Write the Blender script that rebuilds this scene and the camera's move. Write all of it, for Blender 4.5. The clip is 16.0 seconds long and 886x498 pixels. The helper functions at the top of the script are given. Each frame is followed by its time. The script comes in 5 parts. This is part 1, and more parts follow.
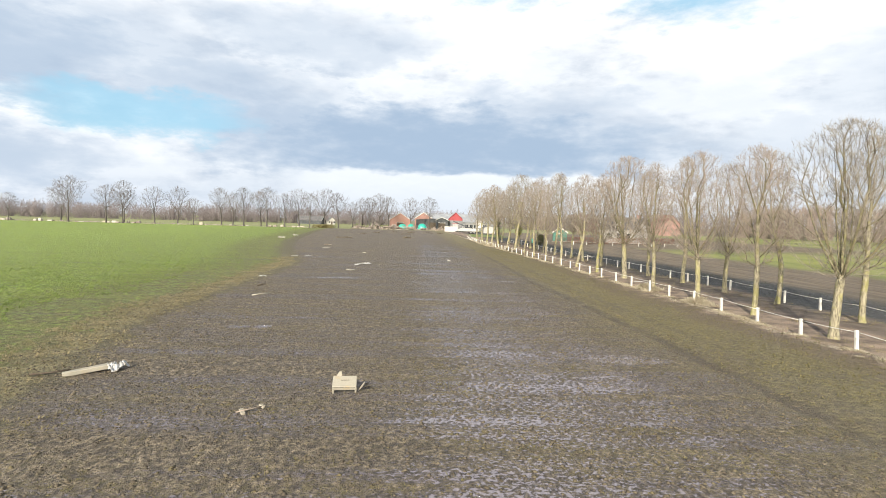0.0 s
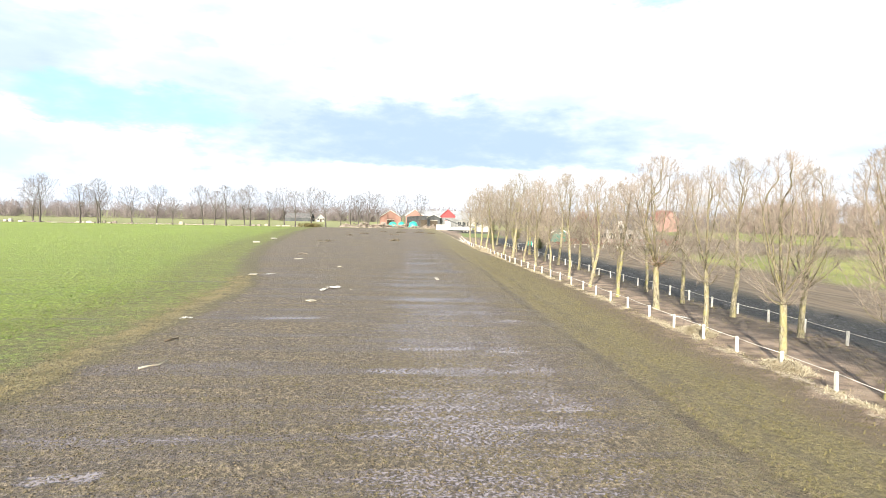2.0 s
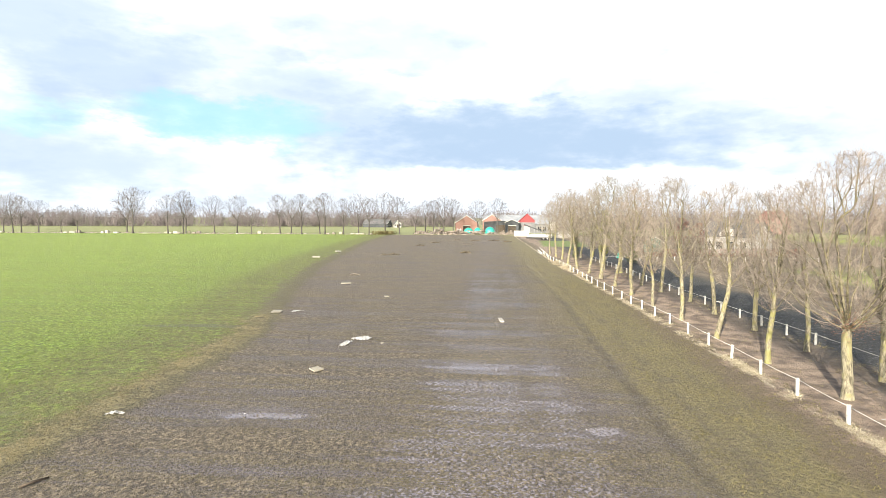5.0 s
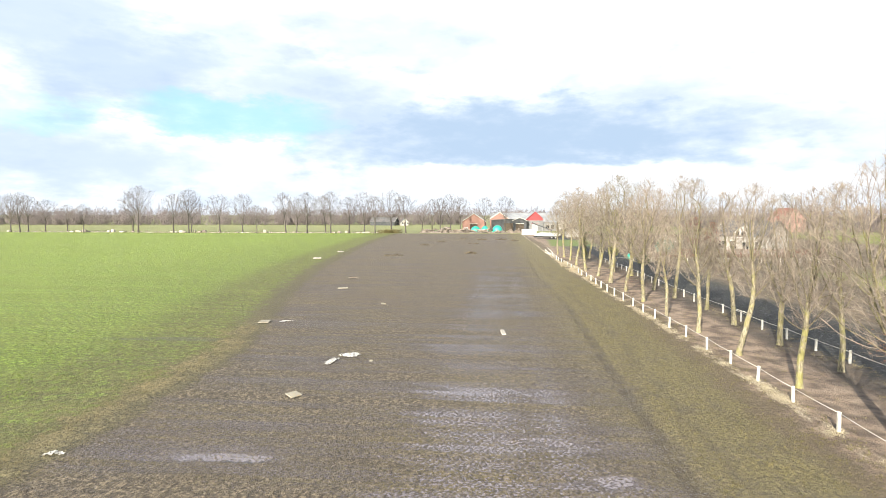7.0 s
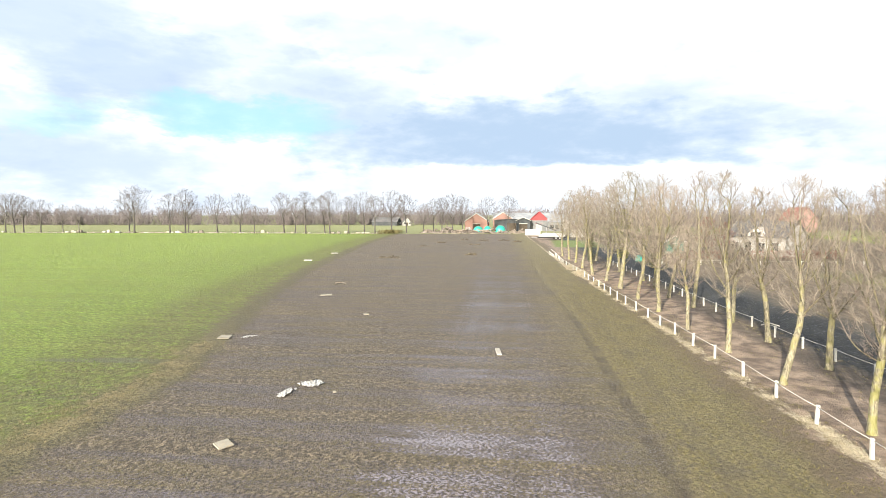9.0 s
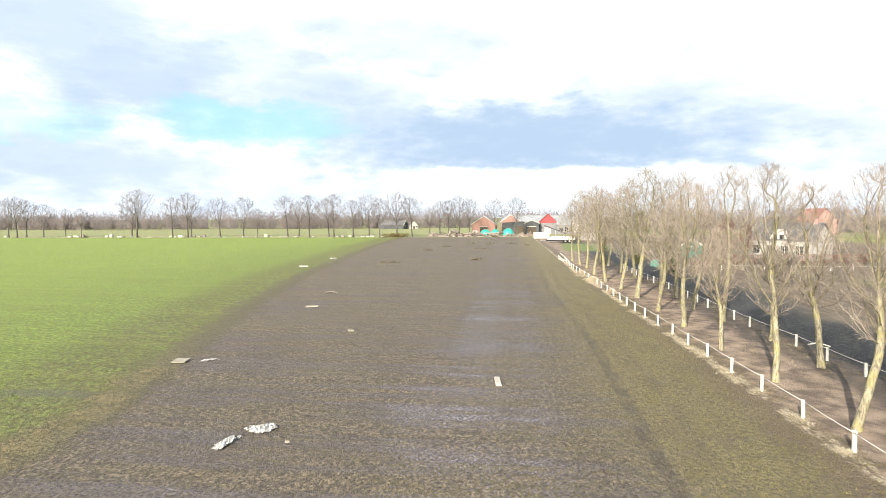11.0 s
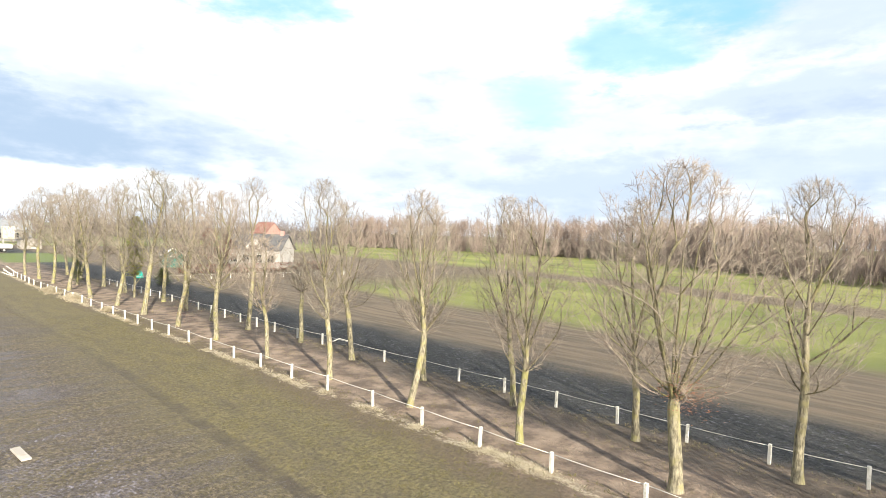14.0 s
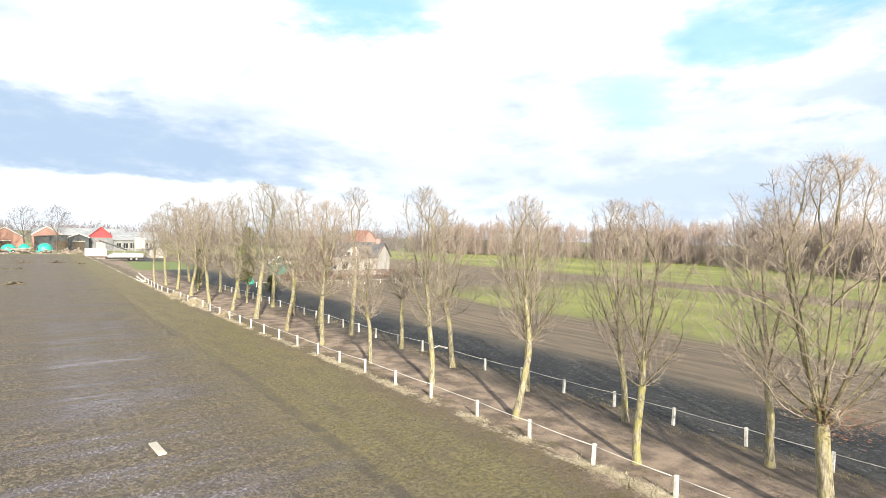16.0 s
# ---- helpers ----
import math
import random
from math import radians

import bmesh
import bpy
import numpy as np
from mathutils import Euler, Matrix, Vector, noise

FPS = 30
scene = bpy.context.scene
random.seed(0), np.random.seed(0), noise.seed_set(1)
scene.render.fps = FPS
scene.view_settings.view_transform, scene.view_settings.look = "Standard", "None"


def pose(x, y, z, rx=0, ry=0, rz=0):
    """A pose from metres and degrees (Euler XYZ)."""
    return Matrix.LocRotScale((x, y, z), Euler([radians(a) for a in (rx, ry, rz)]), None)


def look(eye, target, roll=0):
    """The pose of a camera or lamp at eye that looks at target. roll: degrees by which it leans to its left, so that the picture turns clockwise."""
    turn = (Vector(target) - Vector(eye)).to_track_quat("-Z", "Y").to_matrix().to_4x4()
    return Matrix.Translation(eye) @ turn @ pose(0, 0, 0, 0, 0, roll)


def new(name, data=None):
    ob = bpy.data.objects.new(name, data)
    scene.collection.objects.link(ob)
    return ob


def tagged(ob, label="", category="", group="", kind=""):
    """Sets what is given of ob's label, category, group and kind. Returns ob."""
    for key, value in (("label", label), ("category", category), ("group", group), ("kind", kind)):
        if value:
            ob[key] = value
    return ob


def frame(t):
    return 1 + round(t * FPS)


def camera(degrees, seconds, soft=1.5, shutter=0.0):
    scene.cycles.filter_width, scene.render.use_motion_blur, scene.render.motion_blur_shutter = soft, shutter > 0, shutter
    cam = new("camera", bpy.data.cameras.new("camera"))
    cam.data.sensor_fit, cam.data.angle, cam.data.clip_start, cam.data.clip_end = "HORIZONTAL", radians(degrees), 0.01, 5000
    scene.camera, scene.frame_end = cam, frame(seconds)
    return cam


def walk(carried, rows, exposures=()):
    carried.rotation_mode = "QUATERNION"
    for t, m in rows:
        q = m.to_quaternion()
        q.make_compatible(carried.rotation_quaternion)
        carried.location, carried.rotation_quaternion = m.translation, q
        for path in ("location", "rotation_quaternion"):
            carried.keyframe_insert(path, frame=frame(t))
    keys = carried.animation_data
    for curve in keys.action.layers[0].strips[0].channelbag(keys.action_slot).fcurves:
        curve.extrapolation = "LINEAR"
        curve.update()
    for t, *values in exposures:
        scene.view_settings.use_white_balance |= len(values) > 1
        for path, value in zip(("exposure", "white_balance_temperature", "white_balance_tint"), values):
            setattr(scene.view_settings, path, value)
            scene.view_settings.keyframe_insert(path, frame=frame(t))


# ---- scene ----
cam = camera(78.0, 16.0, 0.6)
PATH = [
    (0, (2.145, 1.057, 4.332), (2.26, 3.051, 4.231), 1.5),
    (0.5, (2.275, 3.25, 4.751), (2.395, 5.243, 4.646), 1.5),
    (1, (2.545, 5.638, 5.229), (2.685, 7.631, 5.12), 1.4),
    (1.5, (2.891, 8.112, 5.592), (3.057, 10.102, 5.477), 1.4),
    (2, (3.253, 10.716, 5.881), (3.393, 12.708, 5.759), 1.1),
    (2.5, (3.794, 13.384, 6.302), (3.745, 15.38, 6.179), 0.6),
    (3, (4.257, 16.136, 6.718), (4.124, 18.127, 6.592), 0.3),
    (3.5, (4.572, 18.579, 6.955), (4.423, 20.57, 6.835), 0.1),
    (4, (4.807, 20.526, 7.182), (4.656, 22.517, 7.065), 0.1),
    (4.2, (4.862, 21.047, 7.208), (4.715, 23.039, 7.095), 0.2),
    (6.5, (5.531, 23.937, 7.735), (5.349, 25.925, 7.608), 0.0),
    (7, (5.629, 25.118, 7.812), (5.443, 27.106, 7.685), 0.0),
    (7.5, (5.751, 26.355, 7.835), (5.561, 28.342, 7.707), -0.0),
    (8, (5.919, 27.615, 7.849), (5.725, 29.601, 7.722), -0.1),
    (8.5, (6.069, 28.989, 7.781), (5.871, 30.975, 7.654), -0.1),
    (10.8, (6.673, 35.256, 7.75), (6.446, 37.24, 7.627), -0.2),
    (11, (6.689, 35.589, 7.742), (6.455, 37.572, 7.626), -0.3),
    (11.5, (6.358, 36.429, 7.73), (6.103, 38.41, 7.621), -0.3),
    (12, (5.841, 37.086, 7.713), (5.679, 39.077, 7.608), -0.1),
    (12.3, (5.503, 37.392, 7.688), (5.578, 39.388, 7.587), 0.2),
    (12.5, (5.229, 37.52, 7.678), (5.665, 39.47, 7.58), 0.8),
    (12.6, (5.047, 37.64, 7.668), (5.757, 39.506, 7.567), 1.2),
    (13, (4.248, 38.312, 7.578), (5.559, 39.821, 7.502), 2.0),
    (13.5, (3.32, 38.958, 7.548), (4.757, 40.348, 7.486), 2.1),
    (14, (2.789, 39.304, 7.56), (4.241, 40.678, 7.508), 2.0),
    (14.5, (2.518, 39.567, 7.556), (3.925, 40.987, 7.506), 1.8),
    (15, (2.463, 39.739, 7.541), (3.859, 41.17, 7.495), 1.7),
    (15.5, (2.537, 39.851, 7.553), (3.88, 41.332, 7.511), 1.4),
    (16, (2.631, 40.012, 7.58), (3.839, 41.605, 7.541), 1.3),
]
EXPOSURES = [(0, 0.66), (0.5, 0.96), (1.0, 1.12), (1.5, 1.20), (3.5, 1.08), (6.5, 1.02), (16, 1.0)]
walk(cam, [(t, look(eye, target, roll)) for t, eye, target, roll in PATH], EXPOSURES)

# ---- world, sun, exposure ----
SUN_AZ, SUN_EL = 201.5, 25.0   # degrees clockwise from +y, degrees above the horizon


class Nodes:
    """Short hand for building node trees."""

    def __init__(self, tree):
        self.tree = tree
        tree.nodes.clear()

    def add(self, kind, **props):
        n = self.tree.nodes.new(kind)
        for k, v in props.items():
            setattr(n, k, v)
        return n

    def put(self, socket, value):
        if hasattr(value, "is_output"):
            self.tree.links.new(value, socket)
        elif isinstance(value, tuple) and len(value) == 3 and socket.type == "RGBA":
            socket.default_value = (*value, 1)
        else:
            socket.default_value = value

    def math(self, op, a, b=0.0, c=None, clamp=False):
        n = self.add("ShaderNodeMath", operation=op, use_clamp=clamp)
        self.put(n.inputs[0], a), self.put(n.inputs[1], b)
        if c is not None:
            self.put(n.inputs[2], c)
        return n.outputs[0]

    def step(self, value, lo, hi, a=0.0, b=1.0):
        n = self.add("ShaderNodeMapRange", interpolation_type="SMOOTHSTEP")
        for s, v in zip(n.inputs, (value, lo, hi, a, b)):
            self.put(s, v)
        return n.outputs[0]

    def band(self, value, a, b, c, d):
        return self.math("MULTIPLY", self.step(value, a, b), self.step(value, c, d, 1.0, 0.0))

    def mix(self, f, a, b, blend="MIX"):
        n = self.add("ShaderNodeMix", data_type="RGBA", blend_type=blend)
        self.put(n.inputs[0], f), self.put(n.inputs[6], a), self.put(n.inputs[7], b)
        return n.outputs[2]

    def noise(self, vec, scale, detail=3.0, rough=0.55):
        n = self.add("ShaderNodeTexNoise")
        self.put(n.inputs["Vector"], vec)
        n.inputs["Scale"].default_value, n.inputs["Detail"].default_value, n.inputs["Roughness"].default_value = scale, detail, rough
        return n.outputs[0]

    def scaled(self, vec, x, y, z):
        n = self.add("ShaderNodeVectorMath", operation="MULTIPLY")
        self.put(n.inputs[0], vec)
        n.inputs[1].default_value = (x, y, z)
        return n.outputs[0]

    def ramp(self, f, stops):
        n = self.add("ShaderNodeValToRGB")
        self.put(n.inputs[0], f)
        while len(n.color_ramp.elements) < len(stops):
            n.color_ramp.elements.new(0.5)
        for e, (p, c) in zip(n.color_ramp.elements, stops):
            e.position, e.color = p, (*c, 1) if isinstance(c, tuple) else (c, c, c, 1)
        return n.outputs[0]

    def bump(self, height, strength, distance):
        n = self.add("ShaderNodeBump")
        n.inputs["Strength"].default_value, n.inputs["Distance"].default_value = strength, distance
        self.put(n.inputs["Height"], height)
        return n.outputs[0]


def sky_world():
    world = bpy.data.worlds.new("sky")
    scene.world = world
    world.use_nodes = True
    N = Nodes(world.node_tree)
    sky = N.add("ShaderNodeTexSky", sky_type="NISHITA", sun_disc=False)
    sky.sun_elevation, sky.sun_rotation = radians(SUN_EL), radians(SUN_AZ)
    sky.air_density, sky.dust_density, sky.ozone_density = 1.0, 0.6, 1.5
    d = N.add("ShaderNodeTexCoord").outputs["Generated"]
    sep = N.add("ShaderNodeSeparateXYZ")
    N.put(sep.inputs[0], d)
    x, y, z = sep.outputs
    deg = 57.2958
    az = N.math("MULTIPLY", N.math("ARCTAN2", x, y), deg)
    el = N.math("MULTIPLY", N.math("ARCSINE", z), deg)
    comb = N.add("ShaderNodeCombineXYZ")
    N.put(comb.inputs[0], N.math("MULTIPLY", az, 0.035)), N.put(comb.inputs[1], N.math("MULTIPLY", el, 0.09))
    flat = comb.outputs[0]
    w1, w2, w3 = N.noise(flat, 2.2, 5), N.noise(flat, 6.0, 5, 0.6), N.noise(flat, 5.5, 5, 0.55)
    azw = N.math("ADD", az, N.math("MULTIPLY", N.math("SUBTRACT", w1, 0.5), 12.0))
    elw = N.math("ADD", el, N.math("MULTIPLY", N.math("SUBTRACT", w2, 0.5), 6.5))

    def blob(a, e, ha, he, k):
        u = N.math("MULTIPLY", N.math("SUBTRACT", azw, a), 0.68 / ha)
        v = N.math("MULTIPLY", N.math("SUBTRACT", elw, e), 0.68 / he)
        r = N.math("ADD", N.math("MULTIPLY", u, u), N.math("MULTIPLY", v, v))
        r = N.math("ADD", r, N.math("MULTIPLY", N.math("SUBTRACT", w3, 0.5), 0.9))
        return N.step(r, 1.05, 0.0, 0.0, k)

    def total(rows):
        out = None
        for row in rows:
            b = blob(*row)
            out = b if out is None else N.math("MAXIMUM", out, b)
        return out

    grey = total(GREY_CLOUDS)
    hole = total(BLUE_HOLES)
    # general broken cloud over the rest of the sky
    low = N.noise(flat, 1.3, 6, 0.55)
    grey = N.math("MAXIMUM", grey, N.step(low, 0.46, 0.66, 0.0, 0.42))
    texture = N.step(N.math("ADD", N.math("MULTIPLY", w1, 0.6), N.math("MULTIPLY", w2, 0.4)), 0.47, 0.66, 0.0, 0.8)
    white = N.mix(texture, (12.0, 12.1, 12.1), (6.8, 7.4, 8.3))
    cloud = N.mix(grey, white, (4.4, 5.7, 7.4))
    # a sunlit bank of cumulus under the flat base of the grey cloud
    rim = N.math("SUBTRACT", el, N.math("ADD", 5.0, N.math("MULTIPLY", N.math("SUBTRACT", w3, 0.5), 2.2)))
    bank = N.math("MULTIPLY", N.step(rim, -0.35, 0.25, 1.0, 0.0), N.band(azw, -14.0, -9.0, 16.0, 24.0))
    cloud = N.mix(N.math("MULTIPLY", bank, 0.85), cloud, (10.5, 10.9, 11.2))
    haze = N.step(el, 0.5, 6.0, 0.55, 0.0)
    cloud = N.mix(haze, cloud, (6.2, 7.2, 8.6))
    blue = N.mix(0.6, sky.outputs[0], (4.6, 9.2, 11.8))
    color = N.mix(hole, cloud, blue)
    # overhead the cloud breaks up and clear sky shows between
    gaps = N.math("MULTIPLY", N.step(el, 27.0, 42.0), N.step(N.noise(d, 2.4, 5, 0.55), 0.40, 0.54))
    color = N.mix(gaps, color, sky.outputs[0])
    bg = N.add("ShaderNodeBackground")
    N.put(bg.inputs[0], color)
    bg.inputs[1].default_value = 0.063
    out = N.add("ShaderNodeOutputWorld")
    N.put(out.inputs[0], bg.outputs[0])


# azimuth, elevation, half widths in degrees, depth of colour
GREY_CLOUDS = [(3, 7.6, 25, 4.3, 1.0), (-13, 8.6, 10, 3.6, 0.85), (-19, 11.5, 12, 3.6, 0.75), (-27, 15, 11, 3.4, 0.6), (-10, 17, 12, 3.0, 0.6),
               (-35, 13.0, 10, 4.5, 0.85), (-42, 16, 10, 4.5, 0.8), (-43, 4.6, 15, 2.8, 0.8), (-30, 3.2, 10, 1.8, 0.35), (13, 9.2, 13, 4.4, 0.7), (25, 10, 12, 4.5, 0.38), (33, 6.0, 11, 3.0, 0.55),
               (48, 12.0, 15, 4.5, 0.5), (62, 5.4, 15, 3.6, 0.8), (45, 6.5, 10, 3.2, 0.6), (80, 7.0, 12, 4.0, 0.75), (80, 20.5, 12, 5, 0.75), (80, 13.0, 14, 2.8, 0.75), (60, 10.0, 14, 4.0, 0.55), (72, 11.0, 12, 4.0, 0.5), (47, 16, 6, 4, 0.3), (15, 14.5, 8, 2.5, 0.3), (36, 8.0, 7, 2.5, 0.5), (-3, 12.5, 9, 2.5, 0.3)]
BLUE_HOLES = [(-25.5, 9.2, 7.5, 1.9, 0.8), (28.5, 23, 7.5, 3.4, 0.9), (71, 22.5, 7, 3.2, 0.95), (64, 18.5, 5.5, 3.0, 0.85), (55.5, 14, 4.5, 2.6, 0.55), (-45, 8.4, 8, 1.6, 0.6), (10, 24, 7, 2.5, 0.5)]
sky_world()

sun = new("sun", bpy.data.lights.new("sun", "SUN"))
sun.data.energy, sun.data.angle, sun.data.color = 5.0, radians(0.6), (1.0, 0.92, 0.775)
_to = Vector((math.sin(radians(SUN_AZ)) * math.cos(radians(SUN_EL)), math.cos(radians(SUN_AZ)) * math.cos(radians(SUN_EL)), math.sin(radians(SUN_EL))))
sun.matrix_world = look(_to * 100, (0, 0, 0))


# ---- materials ----
def material(name, build, rough=0.8, spec=0.3, metal=0.0):
    """build(N, pos, rnd) gives a colour, or (colour, height, bump distance), or (colour, height, distance, roughness)."""
    m = bpy.data.materials.new(name)
    m.use_nodes = True
    N = Nodes(m.node_tree)
    pos = N.add("ShaderNodeNewGeometry").outputs["Position"]
    rnd = N.add("ShaderNodeObjectInfo").outputs["Random"]
    got = build(N, pos, rnd)
    got = got if isinstance(got, tuple) and not isinstance(got[0], float) else (got,)
    p = N.add("ShaderNodeBsdfPrincipled")
    p.inputs["Roughness"].default_value, p.inputs["Metallic"].default_value, p.inputs["Specular IOR Level"].default_value = rough, metal, spec
    N.put(p.inputs["Base Color"], got[0])
    if len(got) > 2:
        N.put(p.inputs["Normal"], N.bump(got[1], 1.0, got[2]))
    if len(got) > 3:
        N.put(p.inputs["Roughness"], got[3])
    N.put(N.add("ShaderNodeOutputMaterial").inputs[0], p.outputs[0])
    return m


def speckled(a, b, scale, fine=40.0, dist=0.01, c=None):
    """Two colours mixed by coarse and fine noise, with relief; c a third for stains."""
    def build(N, pos, rnd):
        big, small = N.noise(pos, scale, 4), N.noise(pos, fine, 4, 0.65)
        f = N.math("ADD", N.step(big, 0.35, 0.65, 0, 0.6), N.step(small, 0.35, 0.65, 0, 0.4))
        col = N.mix(f, a, b)
        if c:
            col = N.mix(N.step(N.noise(pos, scale * 2.7, 5, 0.6), 0.52, 0.68, 0, 0.8), col, c)
        col = N.mix(0.35, col, N.mix(rnd, (0.75, 0.75, 0.75), (1.25, 1.22, 1.18)), "MULTIPLY")
        return col, small, dist
    return build


EDGE = [(0, -4), (14, -7), (25, -9.0), (40, -8.7), (55, -8.9), (68, -12.2), (80, -15.2), (105, -20.0), (145, -25.0), (185, -29.5), (240, -33)]


# x, y and half sizes of standing water
PUDDLES = [(9.0, 18.2, 1.8, 0.8), (7.2, 15.2, 1.8, 0.55), (-4.2, 22.8, 1.1, 0.3), (8.6, 27.0, 1.3, 0.35), (7.8, 34.0, 1.4, 0.4), (9.2, 41.0, 0.9, 0.5), (-3.0, 41.5, 2.2, 0.35)]


def ground_build(N, pos, rnd):
    sep = N.add("ShaderNodeSeparateXYZ")
    N.put(sep.inputs[0], pos)
    x, y, _ = sep.outputs
    big, mid, fine = N.noise(pos, 0.09, 4), N.noise(pos, 0.8, 5, 0.6), N.noise(pos, 7.0, 5, 0.65)
    grit = N.noise(pos, 26.0, 3, 0.6)
    xw = N.math("ADD", x, N.math("ADD", N.math("MULTIPLY", N.math("SUBTRACT", mid, 0.5), 2.4), N.math("MULTIPLY", N.math("SUBTRACT", fine, 0.5), 1.4)))
    xb = N.math("ADD", xw, N.math("MULTIPLY", N.math("SUBTRACT", big, 0.5), 5.0))
    edge = N.math("SUBTRACT", N.math("MULTIPLY", N.ramp(N.math("MULTIPLY", y, 1 / 240), [(a / 240, (b + 40) / 40) for a, b in EDGE]), 40.0), 40.0)
    d = N.math("SUBTRACT", xw, edge)
    # bare wet earth in drilled bands, with sparse olive growth and straw
    band = N.noise(N.scaled(pos, 0.045, 0.50, 1), 1.0, 4, 0.55)
    band2 = N.noise(N.scaled(pos, 0.13, 1.7, 1), 1.0, 4, 0.55)
    wave = N.math("SINE", N.math("ADD", N.math("MULTIPLY", y, 5.2), N.math("MULTIPLY", N.noise(N.scaled(pos, 0.10, 0.22, 1), 1.0, 3), 9.0)))
    damp = N.math("ADD", N.math("ADD", N.math("MULTIPLY", band, 0.55), N.math("MULTIPLY", band2, 0.45)), N.math("MULTIPLY", wave, 0.018))
    clods = N.noise(N.scaled(pos, 9.5, 7.0, 1), 1.0, 5, 0.72)
    lumps = N.noise(N.scaled(pos, 4.2, 3.0, 1), 1.0, 4, 0.62)
    mud = N.mix(N.step(clods, 0.36, 0.64), (0.064, 0.049, 0.035), (0.400, 0.322, 0.212))
    # hollows between lumps darkened: the clods' shade put into the colour
    mud = N.mix(N.step(lumps, 0.40, 0.57, 0.72, 0.0), mud, (0.046, 0.035, 0.026))
    mud = N.mix(N.step(damp, 0.43, 0.56, 0.0, 0.65), mud, N.mix(N.step(clods, 0.4, 0.6), (0.062, 0.050, 0.050), (0.175, 0.148, 0.138)))
    blot = N.noise(N.scaled(pos, 0.55, 0.95, 1), 1.0, 6, 0.75)
    mud = N.mix(N.step(blot, 0.38, 0.54, 0.35, 0.0), mud, (0.060, 0.047, 0.036))
    mud = N.mix(N.step(big, 0.5, 0.68, 0.0, 0.3), mud, (0.150, 0.112, 0.076))
    growth = N.math("MULTIPLY", N.step(N.noise(pos, 6.5, 5, 0.7), 0.44, 0.60), N.step(N.noise(N.scaled(pos, 0.12, 0.5, 1), 1.0, 4), 0.38, 0.60, 0.15, 0.75))
    growth = N.math("MULTIPLY", growth, N.step(damp, 0.47, 0.58, 1.0, 0.3))
    mud = N.mix(growth, mud, (0.170, 0.140, 0.055))
    mud = N.mix(N.step(grit, 0.62, 0.74, 0.0, 0.5), mud, (0.36, 0.31, 0.20))
    # olive strip beside the fence
    strip = N.band(xb, 8.6, 13.5, 16.6, 18.0)
    olive = N.mix(N.step(fine, 0.32, 0.66), (0.100, 0.084, 0.040), (0.285, 0.240, 0.105))
    olive = N.mix(N.step(N.noise(N.scaled(pos, 0.9, 0.35, 1), 1.0, 5, 0.7), 0.46, 0.62, 0.0, 0.55), olive, N.mix(fine, (0.085, 0.066, 0.042), (0.17, 0.135, 0.085)))
    olive = N.mix(N.step(N.noise(pos, 3.2, 6, 0.85), 0.52, 0.60, 0.0, 0.5), olive, (0.31, 0.28, 0.11))
    land = N.mix(N.math("MULTIPLY", strip, 0.85), mud, olive)
    xt = N.math("ADD", x, N.math("ADD", N.math("MULTIPLY", N.math("SUBTRACT", mid, 0.5), 0.6), N.math("MULTIPLY", N.math("SINE", N.math("MULTIPLY", y, 0.11)), -0.25)))
    rut = N.math("MAXIMUM", N.band(xt, 11.3, 11.5, 11.85, 12.1), N.math("MULTIPLY", N.band(xt, 13.0, 13.2, 13.4, 13.7), 0.4))
    land = N.mix(N.math("MULTIPLY", N.band(xb, 15.4, 16.6, 17.6, 18.6), 0.6), land, N.mix(fine, (0.10, 0.068, 0.050), (0.22, 0.160, 0.112)))
    land = N.mix(N.math("MULTIPLY", N.math("MULTIPLY", rut, N.step(mid, 0.34, 0.6, 0.25, 1.0)), N.step(y, 50.0, 95.0, 0.62, 0.15)), land, (0.066, 0.050, 0.040))
    # earth lane between the two rows of trees, straw litter along the fence
    lane = N.band(xb, 17.0, 18.3, 23.6, 24.8)
    dirt = N.mix(N.step(mid, 0.35, 0.65), (0.150, 0.108, 0.080), (0.42, 0.315, 0.230))
    dirt = N.mix(N.step(fine, 0.52, 0.7, 0, 0.5), dirt, (0.28, 0.23, 0.15))
    dirt = N.mix(N.math("MULTIPLY", N.band(xw, 21.6, 22.4, 23.6, 24.6), 0.6), dirt, (0.062, 0.05, 0.032))
    land = N.mix(lane, land, dirt)
    fx = N.math("ADD", x, N.math("MULTIPLY", N.ramp(N.math("MULTIPLY", y, 1 / 140), [(0.0, 0.0), (0.33, 0.13), (0.50, 0.32), (0.64, 0.62), (0.84, 0.96), (1.0, 0.88)]), 2.0))
    litter = N.math("MULTIPLY", N.band(N.math("ADD", fx, N.math("MULTIPLY", N.math("SUBTRACT", mid, 0.5), 0.9)), 17.6, 17.85, 18.12, 18.35), N.step(N.noise(N.scaled(pos, 1.2, 0.6, 1), 1.0, 5, 0.7), 0.45, 0.56))
    land = N.mix(litter, land, N.mix(N.step(clods, 0.35, 0.6), (0.25, 0.195, 0.125), (0.62, 0.53, 0.40)))
    # wet trampled grass darkened with painted crown shade, then ploughed land, then pasture
    wet_shade = N.mix(N.step(fine, 0.35, 0.65), (0.018, 0.019, 0.019), (0.068, 0.068, 0.062))
    land = N.mix(N.step(xb, 23.8, 25.2), land, wet_shade)
    plough = N.mix(N.step(N.noise(N.scaled(pos, 1.6, 0.12, 1), 1.0, 4), 0.35, 0.65), (0.125, 0.095, 0.062), (0.225, 0.172, 0.110))
    land = N.mix(N.step(xb, 29.0, 33.5), land, plough)
